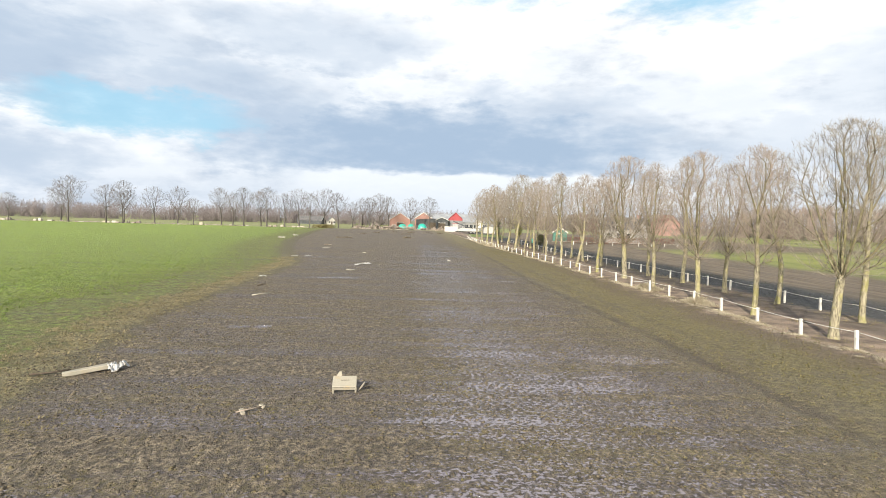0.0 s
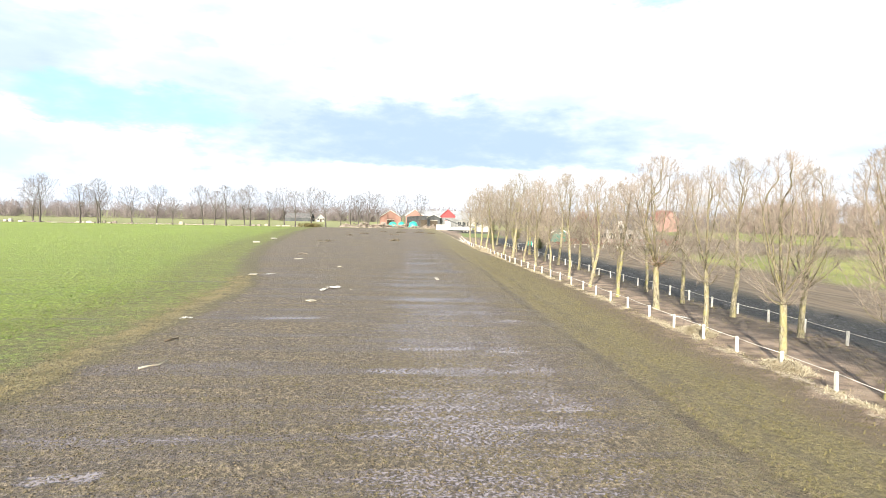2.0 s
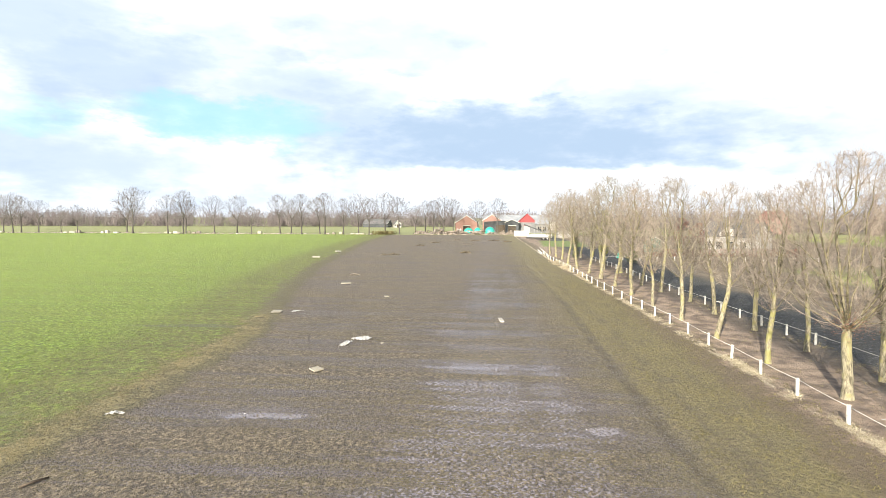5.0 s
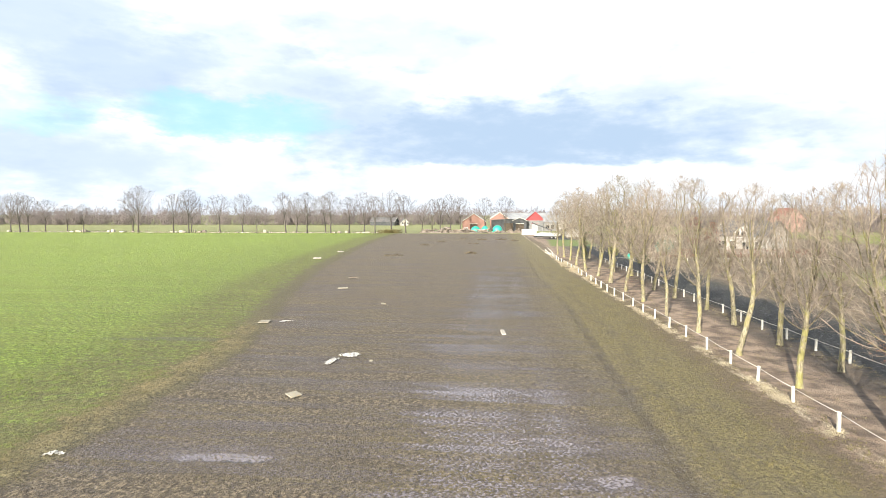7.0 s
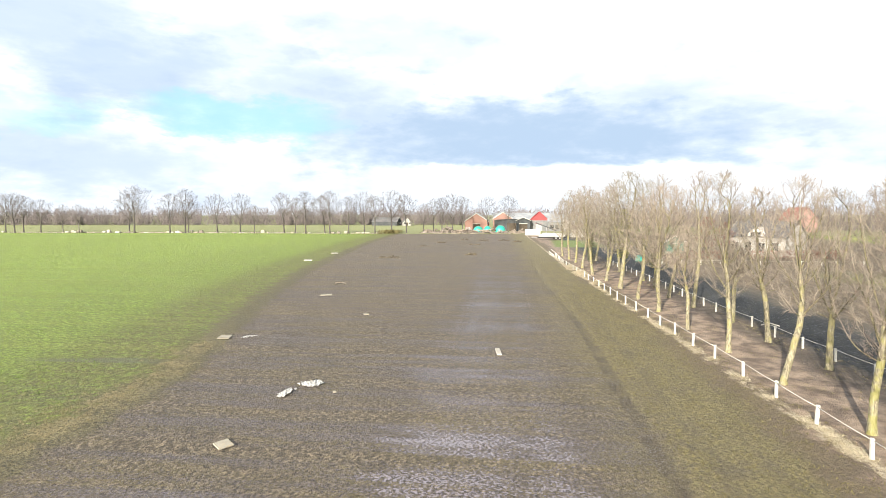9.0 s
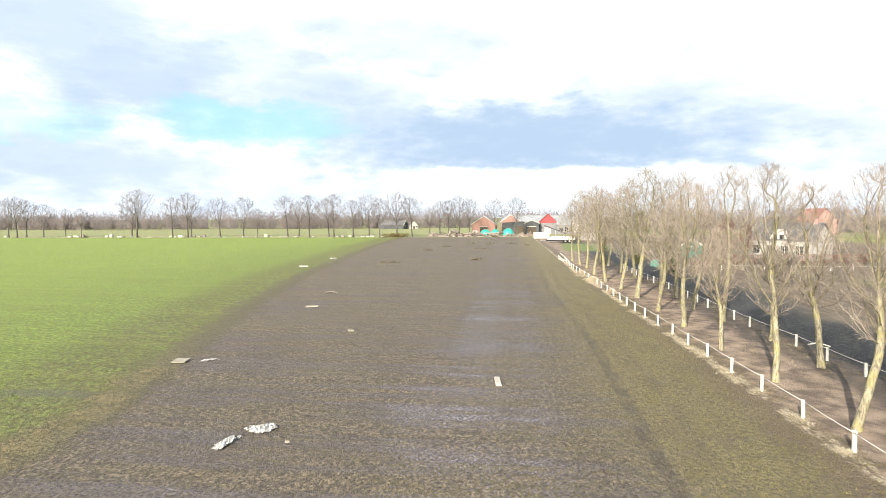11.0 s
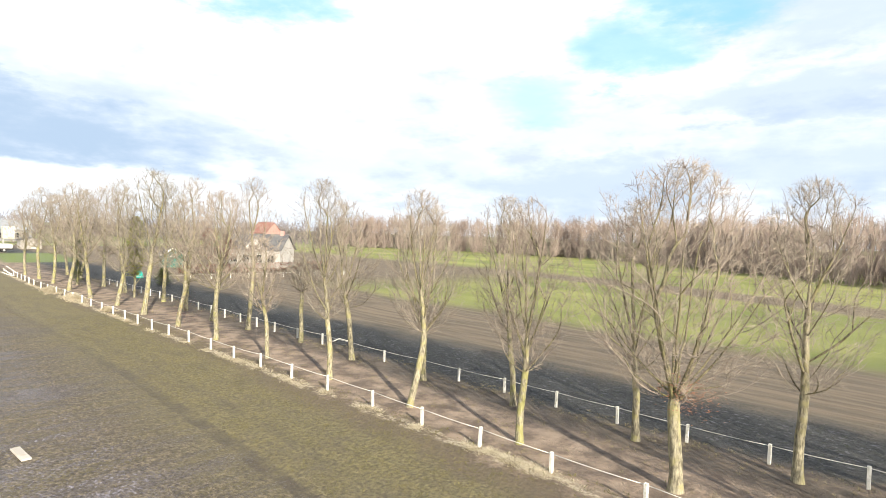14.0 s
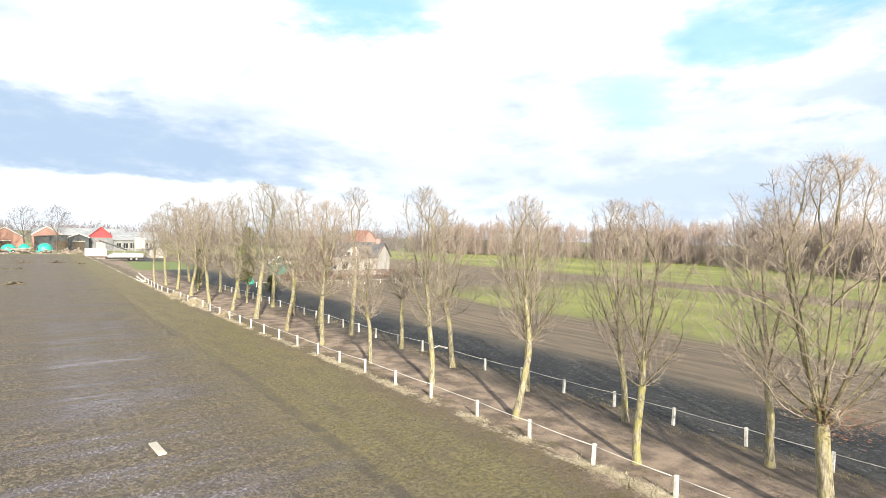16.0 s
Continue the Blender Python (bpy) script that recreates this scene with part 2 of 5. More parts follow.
    pasture = N.mix(N.step(N.noise(N.scaled(pos, 0.10, 0.03, 1), 1.0, 5), 0.35, 0.7), (0.185, 0.215, 0.040), (0.315, 0.325, 0.084))
    past_r = N.math("MULTIPLY", N.step(xb, 43.5, 48.5), N.step(N.math("ADD", y, N.math("MULTIPLY", mid, 8.0)), 92.0, 118.0, 1.0, 0.0))
    past_r = N.math("MULTIPLY", past_r, N.math("SUBTRACT", 1.0, N.band(N.math("SUBTRACT", xb, N.math("MULTIPLY", y, 0.25)), 66.0, 70.0, 78.0, 84.0)))
    land = N.mix(past_r, land, pasture)
    land = N.mix(N.step(xb, 98.0, 112.0), land, pasture)
    # young crop
    crop = N.mix(N.step(N.noise(pos, 5.5, 6, 0.85), 0.40, 0.60), (0.095, 0.165, 0.020), (0.40, 0.555, 0.082))
    crop = N.mix(N.step(N.noise(N.scaled(pos, 0.05, 0.22, 1), 1.0, 4), 0.4, 0.7, 0.0, 0.2), crop, (0.28, 0.285, 0.065))
    crop = N.mix(N.step(N.noise(N.scaled(pos, 1.5, 0.9, 1), 1.0, 6, 0.85), 0.44, 0.57, 0.0, 0.65), crop, N.mix(fine, (0.13, 0.165, 0.025), (0.33, 0.375, 0.070)))
    wetline = N.math("MULTIPLY", N.step(N.noise(N.scaled(pos, 0.05, 0.55, 1), 1.0, 3), 0.60, 0.70), N.step(y, 60.0, 75.0, 0.6, 0.0))
    worn = N.math("MULTIPLY", N.band(d, -11.0, -5.5, -2.0, 0.0), N.step(N.noise(N.scaled(pos, 1.4, 1.4, 1), 1.0, 6, 0.8), 0.38, 0.54, 0.1, 0.9))
    crop = N.mix(worn, crop, N.mix(N.step(clods, 0.35, 0.65), (0.070, 0.062, 0.024), (0.27, 0.245, 0.085)))
    # hollows darkened in the crop colour too, more so towards its margin
    crop = N.mix(N.math("MULTIPLY", N.step(lumps, 0.42, 0.56, 0.65, 0.0), N.step(d, -40.0, -4.0, 0.25, 1.0)), crop, (0.070, 0.075, 0.018))
    crop = N.mix(N.step(N.math("ADD", N.noise(N.scaled(pos, 0.04, 0.9, 1), 1.0, 4, 0.6), 0.0), 0.44, 0.60, 0.22, 0.0), crop, (0.14, 0.165, 0.028))
    crop = N.mix(N.step(N.noise(N.scaled(pos, 0.03, 0.7, 1), 1.0, 3), 0.5, 0.62, 0.0, 0.12), crop, (0.34, 0.375, 0.075))
    crop = N.mix(wetline, crop, (0.13, 0.13, 0.09))
    straw = N.mix(N.step(clods, 0.38, 0.62), (0.050, 0.043, 0.020), (0.19, 0.165, 0.072))
    land = N.mix(N.math("MULTIPLY", N.band(d, -4.0, -1.8, 0.0, 0.9), 0.85), land, straw)
    ragged = N.math("ADD", N.math("MULTIPLY", N.math("SUBTRACT", clods, 0.5), 3.5), N.math("MULTIPLY", N.math("SUBTRACT", mid, 0.5), 2.0))
    isgreen = N.step(N.math("ADD", d, ragged), -2.6, -1.0, 1.0, 0.0)
    land = N.mix(isgreen, land, crop)
    fringe = N.math("MULTIPLY", N.band(N.math("ADD", d, N.math("MULTIPLY", N.math("SUBTRACT", lumps, 0.5), 3.0)), -1.8, -1.1, -0.3, 0.2), N.step(y, 45.0, 75.0, 0.72, 0.05))
    land = N.mix(N.math("MULTIPLY", N.math("MULTIPLY", fringe, N.step(blot, 0.40, 0.56, 0.15, 1.0)), N.step(fine, 0.36, 0.56)), land, (0.36, 0.31, 0.155))
    # far pasture, and the patch of lawn past the end of the fence
    far = N.step(y, 243.0, 247.0)
    land = N.mix(far, land, N.mix(big, (0.22, 0.25, 0.085), (0.31, 0.31, 0.14)))
    lawn = N.math("MULTIPLY", N.band(N.math("SUBTRACT", xb, N.math("MULTIPLY", N.math("SUBTRACT", y, 165.0), 0.08)), 18.5, 20.5, 29.0, 33.0), N.band(y, 158.0, 164.0, 190.0, 200.0))
    land = N.mix(lawn, land, (0.17, 0.22, 0.055))
    # standing water in the streaks
    open_mud = N.math("MULTIPLY", N.step(d, 0.0, 2.0), N.step(x, 10.4, 12.4, 1.0, 0.12))
    open_mud = N.math("MULTIPLY", open_mud, N.math("MAXIMUM", N.step(y, 45.0, 80.0, 1.0, 0.2), N.math("MULTIPLY", N.band(xw, 1.5, 4.5, 8.5, 10.5), N.step(y, 60.0, 140.0, 0.85, 0.0))))
    dash = N.noise(N.scaled(pos, 10.0, 13.0, 1), 1.0, 3, 0.65)
    xs = N.math("ADD", x, N.math("MULTIPLY", N.math("SUBTRACT", band2, 0.5), 7.0))
    wheel = N.math("MAXIMUM", N.band(xs, 1.6, 3.8, 6.2, 7.6), N.math("MULTIPLY", N.band(xs, 7.0, 7.6, 8.4, 9.2), 0.9))
    lug = N.math("MULTIPLY", N.math("SINE", N.math("MULTIPLY", N.math("ADD", x, N.math("MULTIPLY", mid, 0.5)), 22.0)), N.math("SINE", N.math("MULTIPLY", N.math("ADD", y, N.math("MULTIPLY", mid, 0.6)), 16.0)))
    wheel = N.math("MULTIPLY", wheel, N.math("ADD", 0.10, N.math("MULTIPLY", lug, 0.06)))
    wet = N.math("ADD", N.math("ADD", N.math("MULTIPLY", damp, 0.75), N.math("ADD", wheel, 0.125)), N.math("MULTIPLY", N.math("SUBTRACT", dash, 0.5), 1.2))
    pool = None
    for cx, cy, hx, hy in PUDDLES:
        u = N.math("DIVIDE", N.math("SUBTRACT", xw, cx), hx)
        v = N.math("DIVIDE", N.math("ADD", N.math("SUBTRACT", y, cy), N.math("SUBTRACT", mid, 0.5)), hy)
        q = N.step(N.math("ADD", N.math("MULTIPLY", u, u), N.math("MULTIPLY", v, v)), 0.3, 1.1, 1.0, 0.0)
        pool = q if pool is None else N.math("MAXIMUM", pool, q)
    wet = N.math("MULTIPLY", N.math("MAXIMUM", N.step(wet, 0.585, 0.68), N.math("MULTIPLY", pool, N.step(dash, 0.40, 0.50))), open_mud)
    wet = N.math("MAXIMUM", wet, N.math("MULTIPLY", N.band(xb, 24.3, 25.5, 29.0, 31.5), N.step(N.noise(N.scaled(pos, 4.5, 2.6, 1), 1.0, 4, 0.7), 0.55, 0.64, 0, 0.5)))
    # pale lavender: the sky's glint on wet mud, painted into the colour
    land = N.mix(N.math("MULTIPLY", wet, 0.6), land, (0.290, 0.258, 0.305))
    rough = N.step(wet, 0.0, 1.0, 0.75, 0.13)
    height = N.math("MULTIPLY", N.math("ADD", N.math("MULTIPLY", lumps, 1.1), N.math("ADD", clods, N.math("MULTIPLY", N.math("ADD", fine, grit), 0.45))), N.step(wet, 0.2, 0.9, 1.0, 0.05))
    return land, height, 0.16, rough


def bark_build(N, pos, rnd):
    tall = N.noise(N.scaled(pos, 1, 1, 0.25), 14.0, 4, 0.7)
    blotch = N.noise(pos, 2.2, 4)
    col = N.mix(N.step(tall, 0.3, 0.7), (0.105, 0.090, 0.060), (0.40, 0.36, 0.25))
    col = N.mix(N.step(blotch, 0.45, 0.62, 0.0, 0.65), col, N.mix(rnd, (0.27, 0.26, 0.075), (0.32, 0.285, 0.14)))
    return col, tall, 0.03


def limb_build(N, pos, rnd):
    tall = N.noise(N.scaled(pos, 1, 1, 0.5), 9.0, 4, 0.7)
    blotch = N.noise(pos, 1.6, 4)
    col = N.mix(N.step(tall, 0.34, 0.66), (0.078, 0.067, 0.045), (0.28, 0.245, 0.155))
    col = N.mix(N.step(blotch, 0.45, 0.62, 0.0, 0.5), col, N.mix(rnd, (0.21, 0.20, 0.065), (0.25, 0.22, 0.12)))
    return col, tall, 0.02


def twig_build(N, pos, rnd):
    f = N.noise(pos, 2.5, 3)
    col = N.mix(N.step(f, 0.35, 0.65), (0.135, 0.116, 0.092), (0.37, 0.33, 0.258))
    return N.mix(N.math("MULTIPLY", rnd, 0.35), col, (0.43, 0.325, 0.275))


def brick_build(N, pos, rnd):
    b = N.add("ShaderNodeTexBrick")
    b.inputs["Scale"].default_value = 4.0
    N.put(b.inputs["Vector"], N.scaled(pos, 1, 1, 1))
    # brick paled towards pink, with the farm's distance haze in its colour
    N.put(b.inputs["Color1"], (0.38, 0.235, 0.215)), N.put(b.inputs["Color2"], (0.44, 0.28, 0.25)), N.put(b.inputs["Mortar"], (0.34, 0.2, 0.16))
    return N.mix(N.step(N.noise(pos, 1.5, 4), 0.4, 0.7, 0, 0.4), b.outputs[0], (0.42, 0.23, 0.20))


def corrugated(a, b):
    def build(N, pos, rnd):
        sep = N.add("ShaderNodeSeparateXYZ")
        N.put(sep.inputs[0], pos)
        wave = N.math("SINE", N.math("MULTIPLY", N.math("ADD", sep.outputs[0], sep.outputs[1]), 28.0))
        col = N.mix(N.step(N.noise(pos, 0.6, 5, 0.65), 0.35, 0.65), a, b)
        return col, wave, 0.02
    return build


M = {}
M["ground"] = material("ground", ground_build, spec=0.6)
M["bark"] = material("bark", bark_build)
M["limb"] = material("limb", limb_build)
M["twig"] = material("twig", twig_build)
M["far_bark"] = material("far_bark", speckled((0.06, 0.054, 0.05), (0.125, 0.113, 0.10), 0.4, 6.0))
M["far_twig"] = material("far_twig", speckled((0.12, 0.106, 0.096), (0.195, 0.172, 0.156), 0.2, 3.0))
M["wood_brush"] = material("wood_brush", speckled((0.20, 0.155, 0.132), (0.36, 0.29, 0.25), 0.05, 0.6))
# distance haze is put into this pale grey-brown
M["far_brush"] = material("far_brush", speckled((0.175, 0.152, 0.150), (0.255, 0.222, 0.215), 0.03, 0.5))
M["white_paint"] = material("white_paint", speckled((0.72, 0.71, 0.67), (0.58, 0.56, 0.50), 3.0, 30.0, 0.004, (0.40, 0.39, 0.31)), 0.55)
M["rail"] = material("rail", speckled((0.74, 0.73, 0.68), (0.6, 0.58, 0.5), 2.0, 25.0, 0.003), 0.5)
M["straw"] = material("straw", speckled((0.46, 0.39, 0.26), (0.72, 0.64, 0.48), 1.5, 12.0))
M["crop"] = material("crop", speckled((0.13, 0.19, 0.03), (0.27, 0.335, 0.075), 0.5, 8.0), 0.6)
M["clod"] = material("clod", speckled((0.060, 0.048, 0.036), (0.165, 0.138, 0.095), 1.2, 20.0, 0.02, (0.15, 0.125, 0.06)), 0.75)
M["grey_wall"] = material("grey_wall", corrugated((0.17, 0.175, 0.18), (0.25, 0.25, 0.25)), 0.7)
M["olive"] = material("olive", speckled((0.125, 0.11, 0.045), (0.24, 0.205, 0.09), 0.7, 10.0), 0.7)
M["dry_grass"] = material("dry_grass", speckled((0.20, 0.17, 0.085), (0.36, 0.30, 0.165), 0.8, 10.0), 0.7)
# wet tufts coloured darker to carry the shade under the tree crowns
M["wet_grass"] = material("wet_grass", speckled((0.035, 0.040, 0.020), (0.085, 0.090, 0.042), 0.6, 10.0), 0.4)
M["board"] = material("board", speckled((0.40, 0.37, 0.30), (0.30, 0.275, 0.22), 2.0, 30.0, 0.005, (0.4, 0.33, 0.22)), 0.6)
M["pale_board"] = material("pale_board", speckled((0.53, 0.50, 0.45), (0.40, 0.37, 0.32), 2.0, 30.0, 0.005, (0.42, 0.36, 0.27)), 0.5)
M["plastic"] = material("plastic", speckled((0.54, 0.54, 0.53), (0.40, 0.39, 0.37), 3.0, 25.0, 0.01, (0.22, 0.185, 0.14)), 0.35, 0.5)
M["dark_wood"] = material("dark_wood", speckled((0.05, 0.04, 0.03), (0.12, 0.095, 0.07), 3.0, 30.0, 0.01))
M["log"] = material("log", speckled((0.15, 0.122, 0.098), (0.34, 0.285, 0.235), 0.8, 9.0, 0.03))
M["rubble"] = material("rubble", speckled((0.13, 0.108, 0.092), (0.42, 0.37, 0.33), 0.9, 3.0, 0.03))
M["brick"] = material("brick", brick_build)
M["red_sheet"] = material("red_sheet", corrugated((0.37, 0.075, 0.08), (0.31, 0.06, 0.065)), 0.5)
M["red_tile"] = material("red_tile", corrugated((0.30, 0.15, 0.12), (0.25, 0.12, 0.10)), 0.7)
M["grey_roof"] = material("grey_roof", corrugated((0.25, 0.265, 0.285), (0.36, 0.375, 0.39)), 0.6)
M["dark_roof"] = material("dark_roof", corrugated((0.10, 0.10, 0.105), (0.17, 0.165, 0.16)), 0.6)
M["dark_clad"] = material("dark_clad", corrugated((0.055, 0.06, 0.065), (0.10, 0.105, 0.11)), 0.7)
M["white_wall"] = material("white_wall", speckled((0.60, 0.58, 0.55), (0.50, 0.47, 0.43), 0.5, 8.0, 0.005), 0.6)
M["teal"] = material("teal", speckled((0.03, 0.40, 0.31), (0.02, 0.27, 0.22), 0.8, 5.0, 0.05), 0.4, 0.5)
M["green_wood"] = material("green_wood", speckled((0.08, 0.20, 0.155), (0.055, 0.145, 0.115), 2.0, 12.0), 0.6)
M["glass"] = material("glass", lambda N, p, r: (0.03, 0.035, 0.04), 0.08, 0.6)
M["rubber"] = material("rubber", speckled((0.02, 0.02, 0.02), (0.045, 0.043, 0.04), 4.0, 30.0), 0.8)
M["steel"] = material("steel", speckled((0.30, 0.30, 0.31), (0.45, 0.44, 0.43), 2.0, 20.0), 0.45, 0.5, 0.6)
M["ivy"] = material("ivy", speckled((0.075, 0.10, 0.03), (0.18, 0.20, 0.06), 0.8, 9.0), 0.5)
M["ivy_light"] = material("ivy_light", speckled((0.30, 0.32, 0.05), (0.46, 0.44, 0.10), 0.8, 9.0), 0.5)
M["dead_leaf"] = material("dead_leaf", speckled((0.28, 0.13, 0.08), (0.45, 0.25, 0.16), 1.0, 12.0), 0.7)
M["hedge"] = material("hedge", speckled((0.25, 0.11, 0.075), (0.42, 0.21, 0.15), 0.6, 5.0), 0.8)
M["concrete"] = material("concrete", speckled((0.33, 0.32, 0.30), (0.47, 0.45, 0.42), 0.7, 9.0, 0.01), 0.8)


# ---- mesh helpers ----
rng = np.random.default_rng(7)


def mesh_of(name, verts, faces, mat, smooth=False):
    me = bpy.data.meshes.new(name)
    me.from_pydata([tuple(v) for v in verts], [], faces)
    me.materials.append(M[mat])
    if smooth:
        me.polygons.foreach_set("use_smooth", [True] * len(me.polygons))
    me.update()
    return me


def part(name, bm, mat, parent, label="", smooth=False):
    """Links a bmesh, or a ready mesh, as one mesh object under a thing or a part."""
    if isinstance(bm, bmesh.types.BMesh):
        me = bpy.data.meshes.new(name)
        bm.to_mesh(me)
        bm.free()
        me.materials.append(M[mat])
        if smooth:
            me.polygons.foreach_set("use_smooth", [True] * len(me.polygons))
    else:
        me = bm
    ob = new(name, me)
    ob.parent = parent
    return tagged(ob, label)


def thing(name, m, label, category, group="", kind=""):
    ob = new(name)
    ob.matrix_world = m
    ob.empty_display_size = 0.3
    return tagged(ob, label, category, group, kind)


def box(bm, x0, x1, y0, y1, z0, z1, bevel=0.0, m=None):
    vs = [bm.verts.new((x, y, z)) for x in (x0, x1) for y in (y0, y1) for z in (z0, z1)]
    fs = [bm.faces.new([vs[i] for i in q]) for q in ((0, 1, 3, 2), (4, 6, 7, 5), (0, 4, 5, 1), (2, 3, 7, 6), (0, 2, 6, 4), (1, 5, 7, 3))]
    if bevel:
        edges = list({e for f in fs for e in f.edges})
        got = bmesh.ops.bevel(bm, geom=edges, offset=bevel, segments=1, affect="EDGES", profile=0.5)
        vs = list({v for f in got["faces"] for v in f.verts} | {v for v in vs if v.is_valid})
    if m is not None:
        bmesh.ops.transform(bm, matrix=m, verts=[v for v in vs if v.is_valid])
    return vs


def boxed(*a, **k):
    bm = bmesh.new()
    box(bm, *a, **k)
    return bm


def poly_prism(outline, depth, axis="y"):
    """A flat outline in x, z, pushed back along y by depth."""
    bm = bmesh.new()
    front = [bm.verts.new((x, 0, z)) for x, z in outline]
    back = [bm.verts.new((x, depth, z)) for x, z in outline]
    bm.faces.new(front), bm.faces.new(back[::-1])
    n = len(outline)
    for i in range(n):
        bm.faces.new((front[i], back[i], back[(i + 1) % n], front[(i + 1) % n]))
    bmesh.ops.recalc_face_normals(bm, faces=bm.faces)
    return bm


def tube(V, F, pts, rads, sides, cap=False):
    """Adds a tapering tube to the lists V and F."""
    start, up = len(V), Vector((0.13, 0.21, 0.97))
    for i, p in enumerate(pts):
        a, b = pts[max(i - 1, 0)], pts[min(i + 1, len(pts) - 1)]
        d = (b - a).normalized()
        u = d.cross(up if abs(d.dot(up)) < 0.95 else Vector((1, 0, 0))).normalized()
        w = d.cross(u)
        for k in range(sides):
            t = 2 * math.pi * k / sides
            V.append(p + (u * math.cos(t) + w * math.sin(t)) * rads[i])
    for i in range(len(pts) - 1):
        for k in range(sides):
            a, b = start + i * sides + k, start + i * sides + (k + 1) % sides
            F.append((a, b, b + sides, a + sides))
    if cap:
        F.append(tuple(start + (len(pts) - 1) * sides + k for k in range(sides)))
        F.append(tuple(start + k for k in range(sides))[::-1])


def stamp(name, verts, faces, spots, mat):
    """One mesh of many copies of a small template. spots: rows of x, y, z, turn, scale, height scale."""
    v, n = np.asarray(verts, float), len(verts)
    spots = np.asarray(spots, float)
    c, s = np.cos(spots[:, 3]), np.sin(spots[:, 3])
    out = np.empty((len(spots), n, 3))
    out[:, :, 0] = (v[None, :, 0] * c[:, None] - v[None, :, 1] * s[:, None]) * spots[:, 4, None] + spots[:, 0, None]
    out[:, :, 1] = (v[None, :, 0] * s[:, None] + v[None, :, 1] * c[:, None]) * spots[:, 4, None] + spots[:, 1, None]
    out[:, :, 2] = v[None, :, 2] * spots[:, 5, None] + spots[:, 2, None]
    sizes = np.array([len(f) for f in faces])
    flat = np.concatenate([np.asarray(f) for f in faces])
    loops = (flat[None, :] + (np.arange(len(spots)) * n)[:, None]).ravel()
    totals = np.tile(sizes, len(spots))
    me = bpy.data.meshes.new(name)
    me.vertices.add(len(spots) * n)
    me.vertices.foreach_set("co", out.ravel())
    me.loops.add(len(loops))
    me.loops.foreach_set("vertex_index", loops.astype(np.int32))
    me.polygons.add(len(totals))
    me.polygons.foreach_set("loop_start", np.concatenate([[0], np.cumsum(totals)[:-1]]).astype(np.int32))
    me.update(calc_edges=True)
    me.validate()
    me.materials.append(M[mat])
    return me


# ---- the ground ----
def edge_x(y):
    return float(np.interp(y, [a for a, _ in EDGE], [b for _, b in EDGE]))


def height_at(x, y):
    near = max(0.0, 1 - max(0.0, (math.hypot(x - 5, y - 40) - 60) / 60))
    if near <= 0:
        return 0.0
    h = 0.05 * (noise.noise((x * 0.25, y * 0.25, 0)))
    mud = 1.0 if edge_x(y) < x < 17.5 else 0.5
    h += mud * 0.035 * noise.noise((x * 1.9, y * 1.9, 3)) + mud * 0.03 * noise.noise((x * 0.3, y * 1.6, 9))
    for c, w, dep in ((11.7, 0.45, 0.10), (13.3, 0.3, 0.05)):
        u = (x - c - 0.25 * math.sin(y * 0.11)) / w
        h -= dep * math.exp(-u * u)
    u = (x - 17.9) / 0.5
    h += 0.05 * math.exp(-u * u)
    return h * near


def spread(lo, hi, step, far_lo, far_hi, grow=1.16):
    mid = list(np.arange(lo, hi, step))
    s, a, left = step, lo, []
    while a > far_lo:
        s *= grow
        a -= s
        left.append(a)
    s, b, right = step, mid[-1], []
    while b < far_hi:
        s *= grow
        b += s
        right.append(b)
    return left[::-1] + mid + right


def build_ground():
    xs, ys = spread(-16, 30, 0.3, -3500, 3500), spread(10, 72, 0.3, -3500, 3500)
    V = [(x, y, height_at(x, y)) for y in ys for x in xs]
    n = len(xs)
    F = [(j * n + i, j * n + i + 1, (j + 1) * n + i + 1, (j + 1) * n + i) for j in range(len(ys) - 1) for i in range(n - 1)]
    ob = new("ground", mesh_of("ground", V, F, "ground", True))
    tagged(ob, "flat farmland with wet muddy strip, green crop and brown earth lane", "ground", kind="structure")


build_ground()


# ---- bare trees ----
def mesh_np(name, verts, quads, tris, mat, smooth=False):
    """A mesh from arrays of vertices, quads and triangles."""
    me = bpy.data.meshes.new(name)
    quads, tris = np.asarray(quads, np.int32).reshape(-1, 4), np.asarray(tris, np.int32).reshape(-1, 3)
    loops = np.concatenate([quads.ravel(), tris.ravel()])
    sizes = np.concatenate([np.full(len(quads), 4), np.full(len(tris), 3)])
    me.vertices.add(len(verts))
    me.vertices.foreach_set("co", np.asarray(verts, np.float32).ravel())
    me.loops.add(len(loops))
    me.loops.foreach_set("vertex_index", loops)
    me.polygons.add(len(sizes))
    me.polygons.foreach_set("loop_start", np.concatenate([[0], np.cumsum(sizes)[:-1]]).astype(np.int32))
    me.update(calc_edges=True)
    me.materials.append(M[mat])
    if smooth:
        me.polygons.foreach_set("use_smooth", [True] * len(me.polygons))
    return me


def spike(V, F, p, q, rad):
    """A three-sided pointed shoot."""
    d = q - p
    u = d.cross(Vector((0.31, 0.77, 0.55))).normalized() * rad
    w = d.cross(u).normalized() * rad
    n = len(V)
    V.extend((p + u, p - u * 0.5 + w * 0.87, p - u * 0.5 - w * 0.87, q))
    F.extend(((n, n + 1, n + 3), (n + 1, n + 2, n + 3), (n + 2, n, n + 3)))


def unit(a):
    return a / np.maximum(np.linalg.norm(a, axis=-1, keepdims=True), 1e-9)


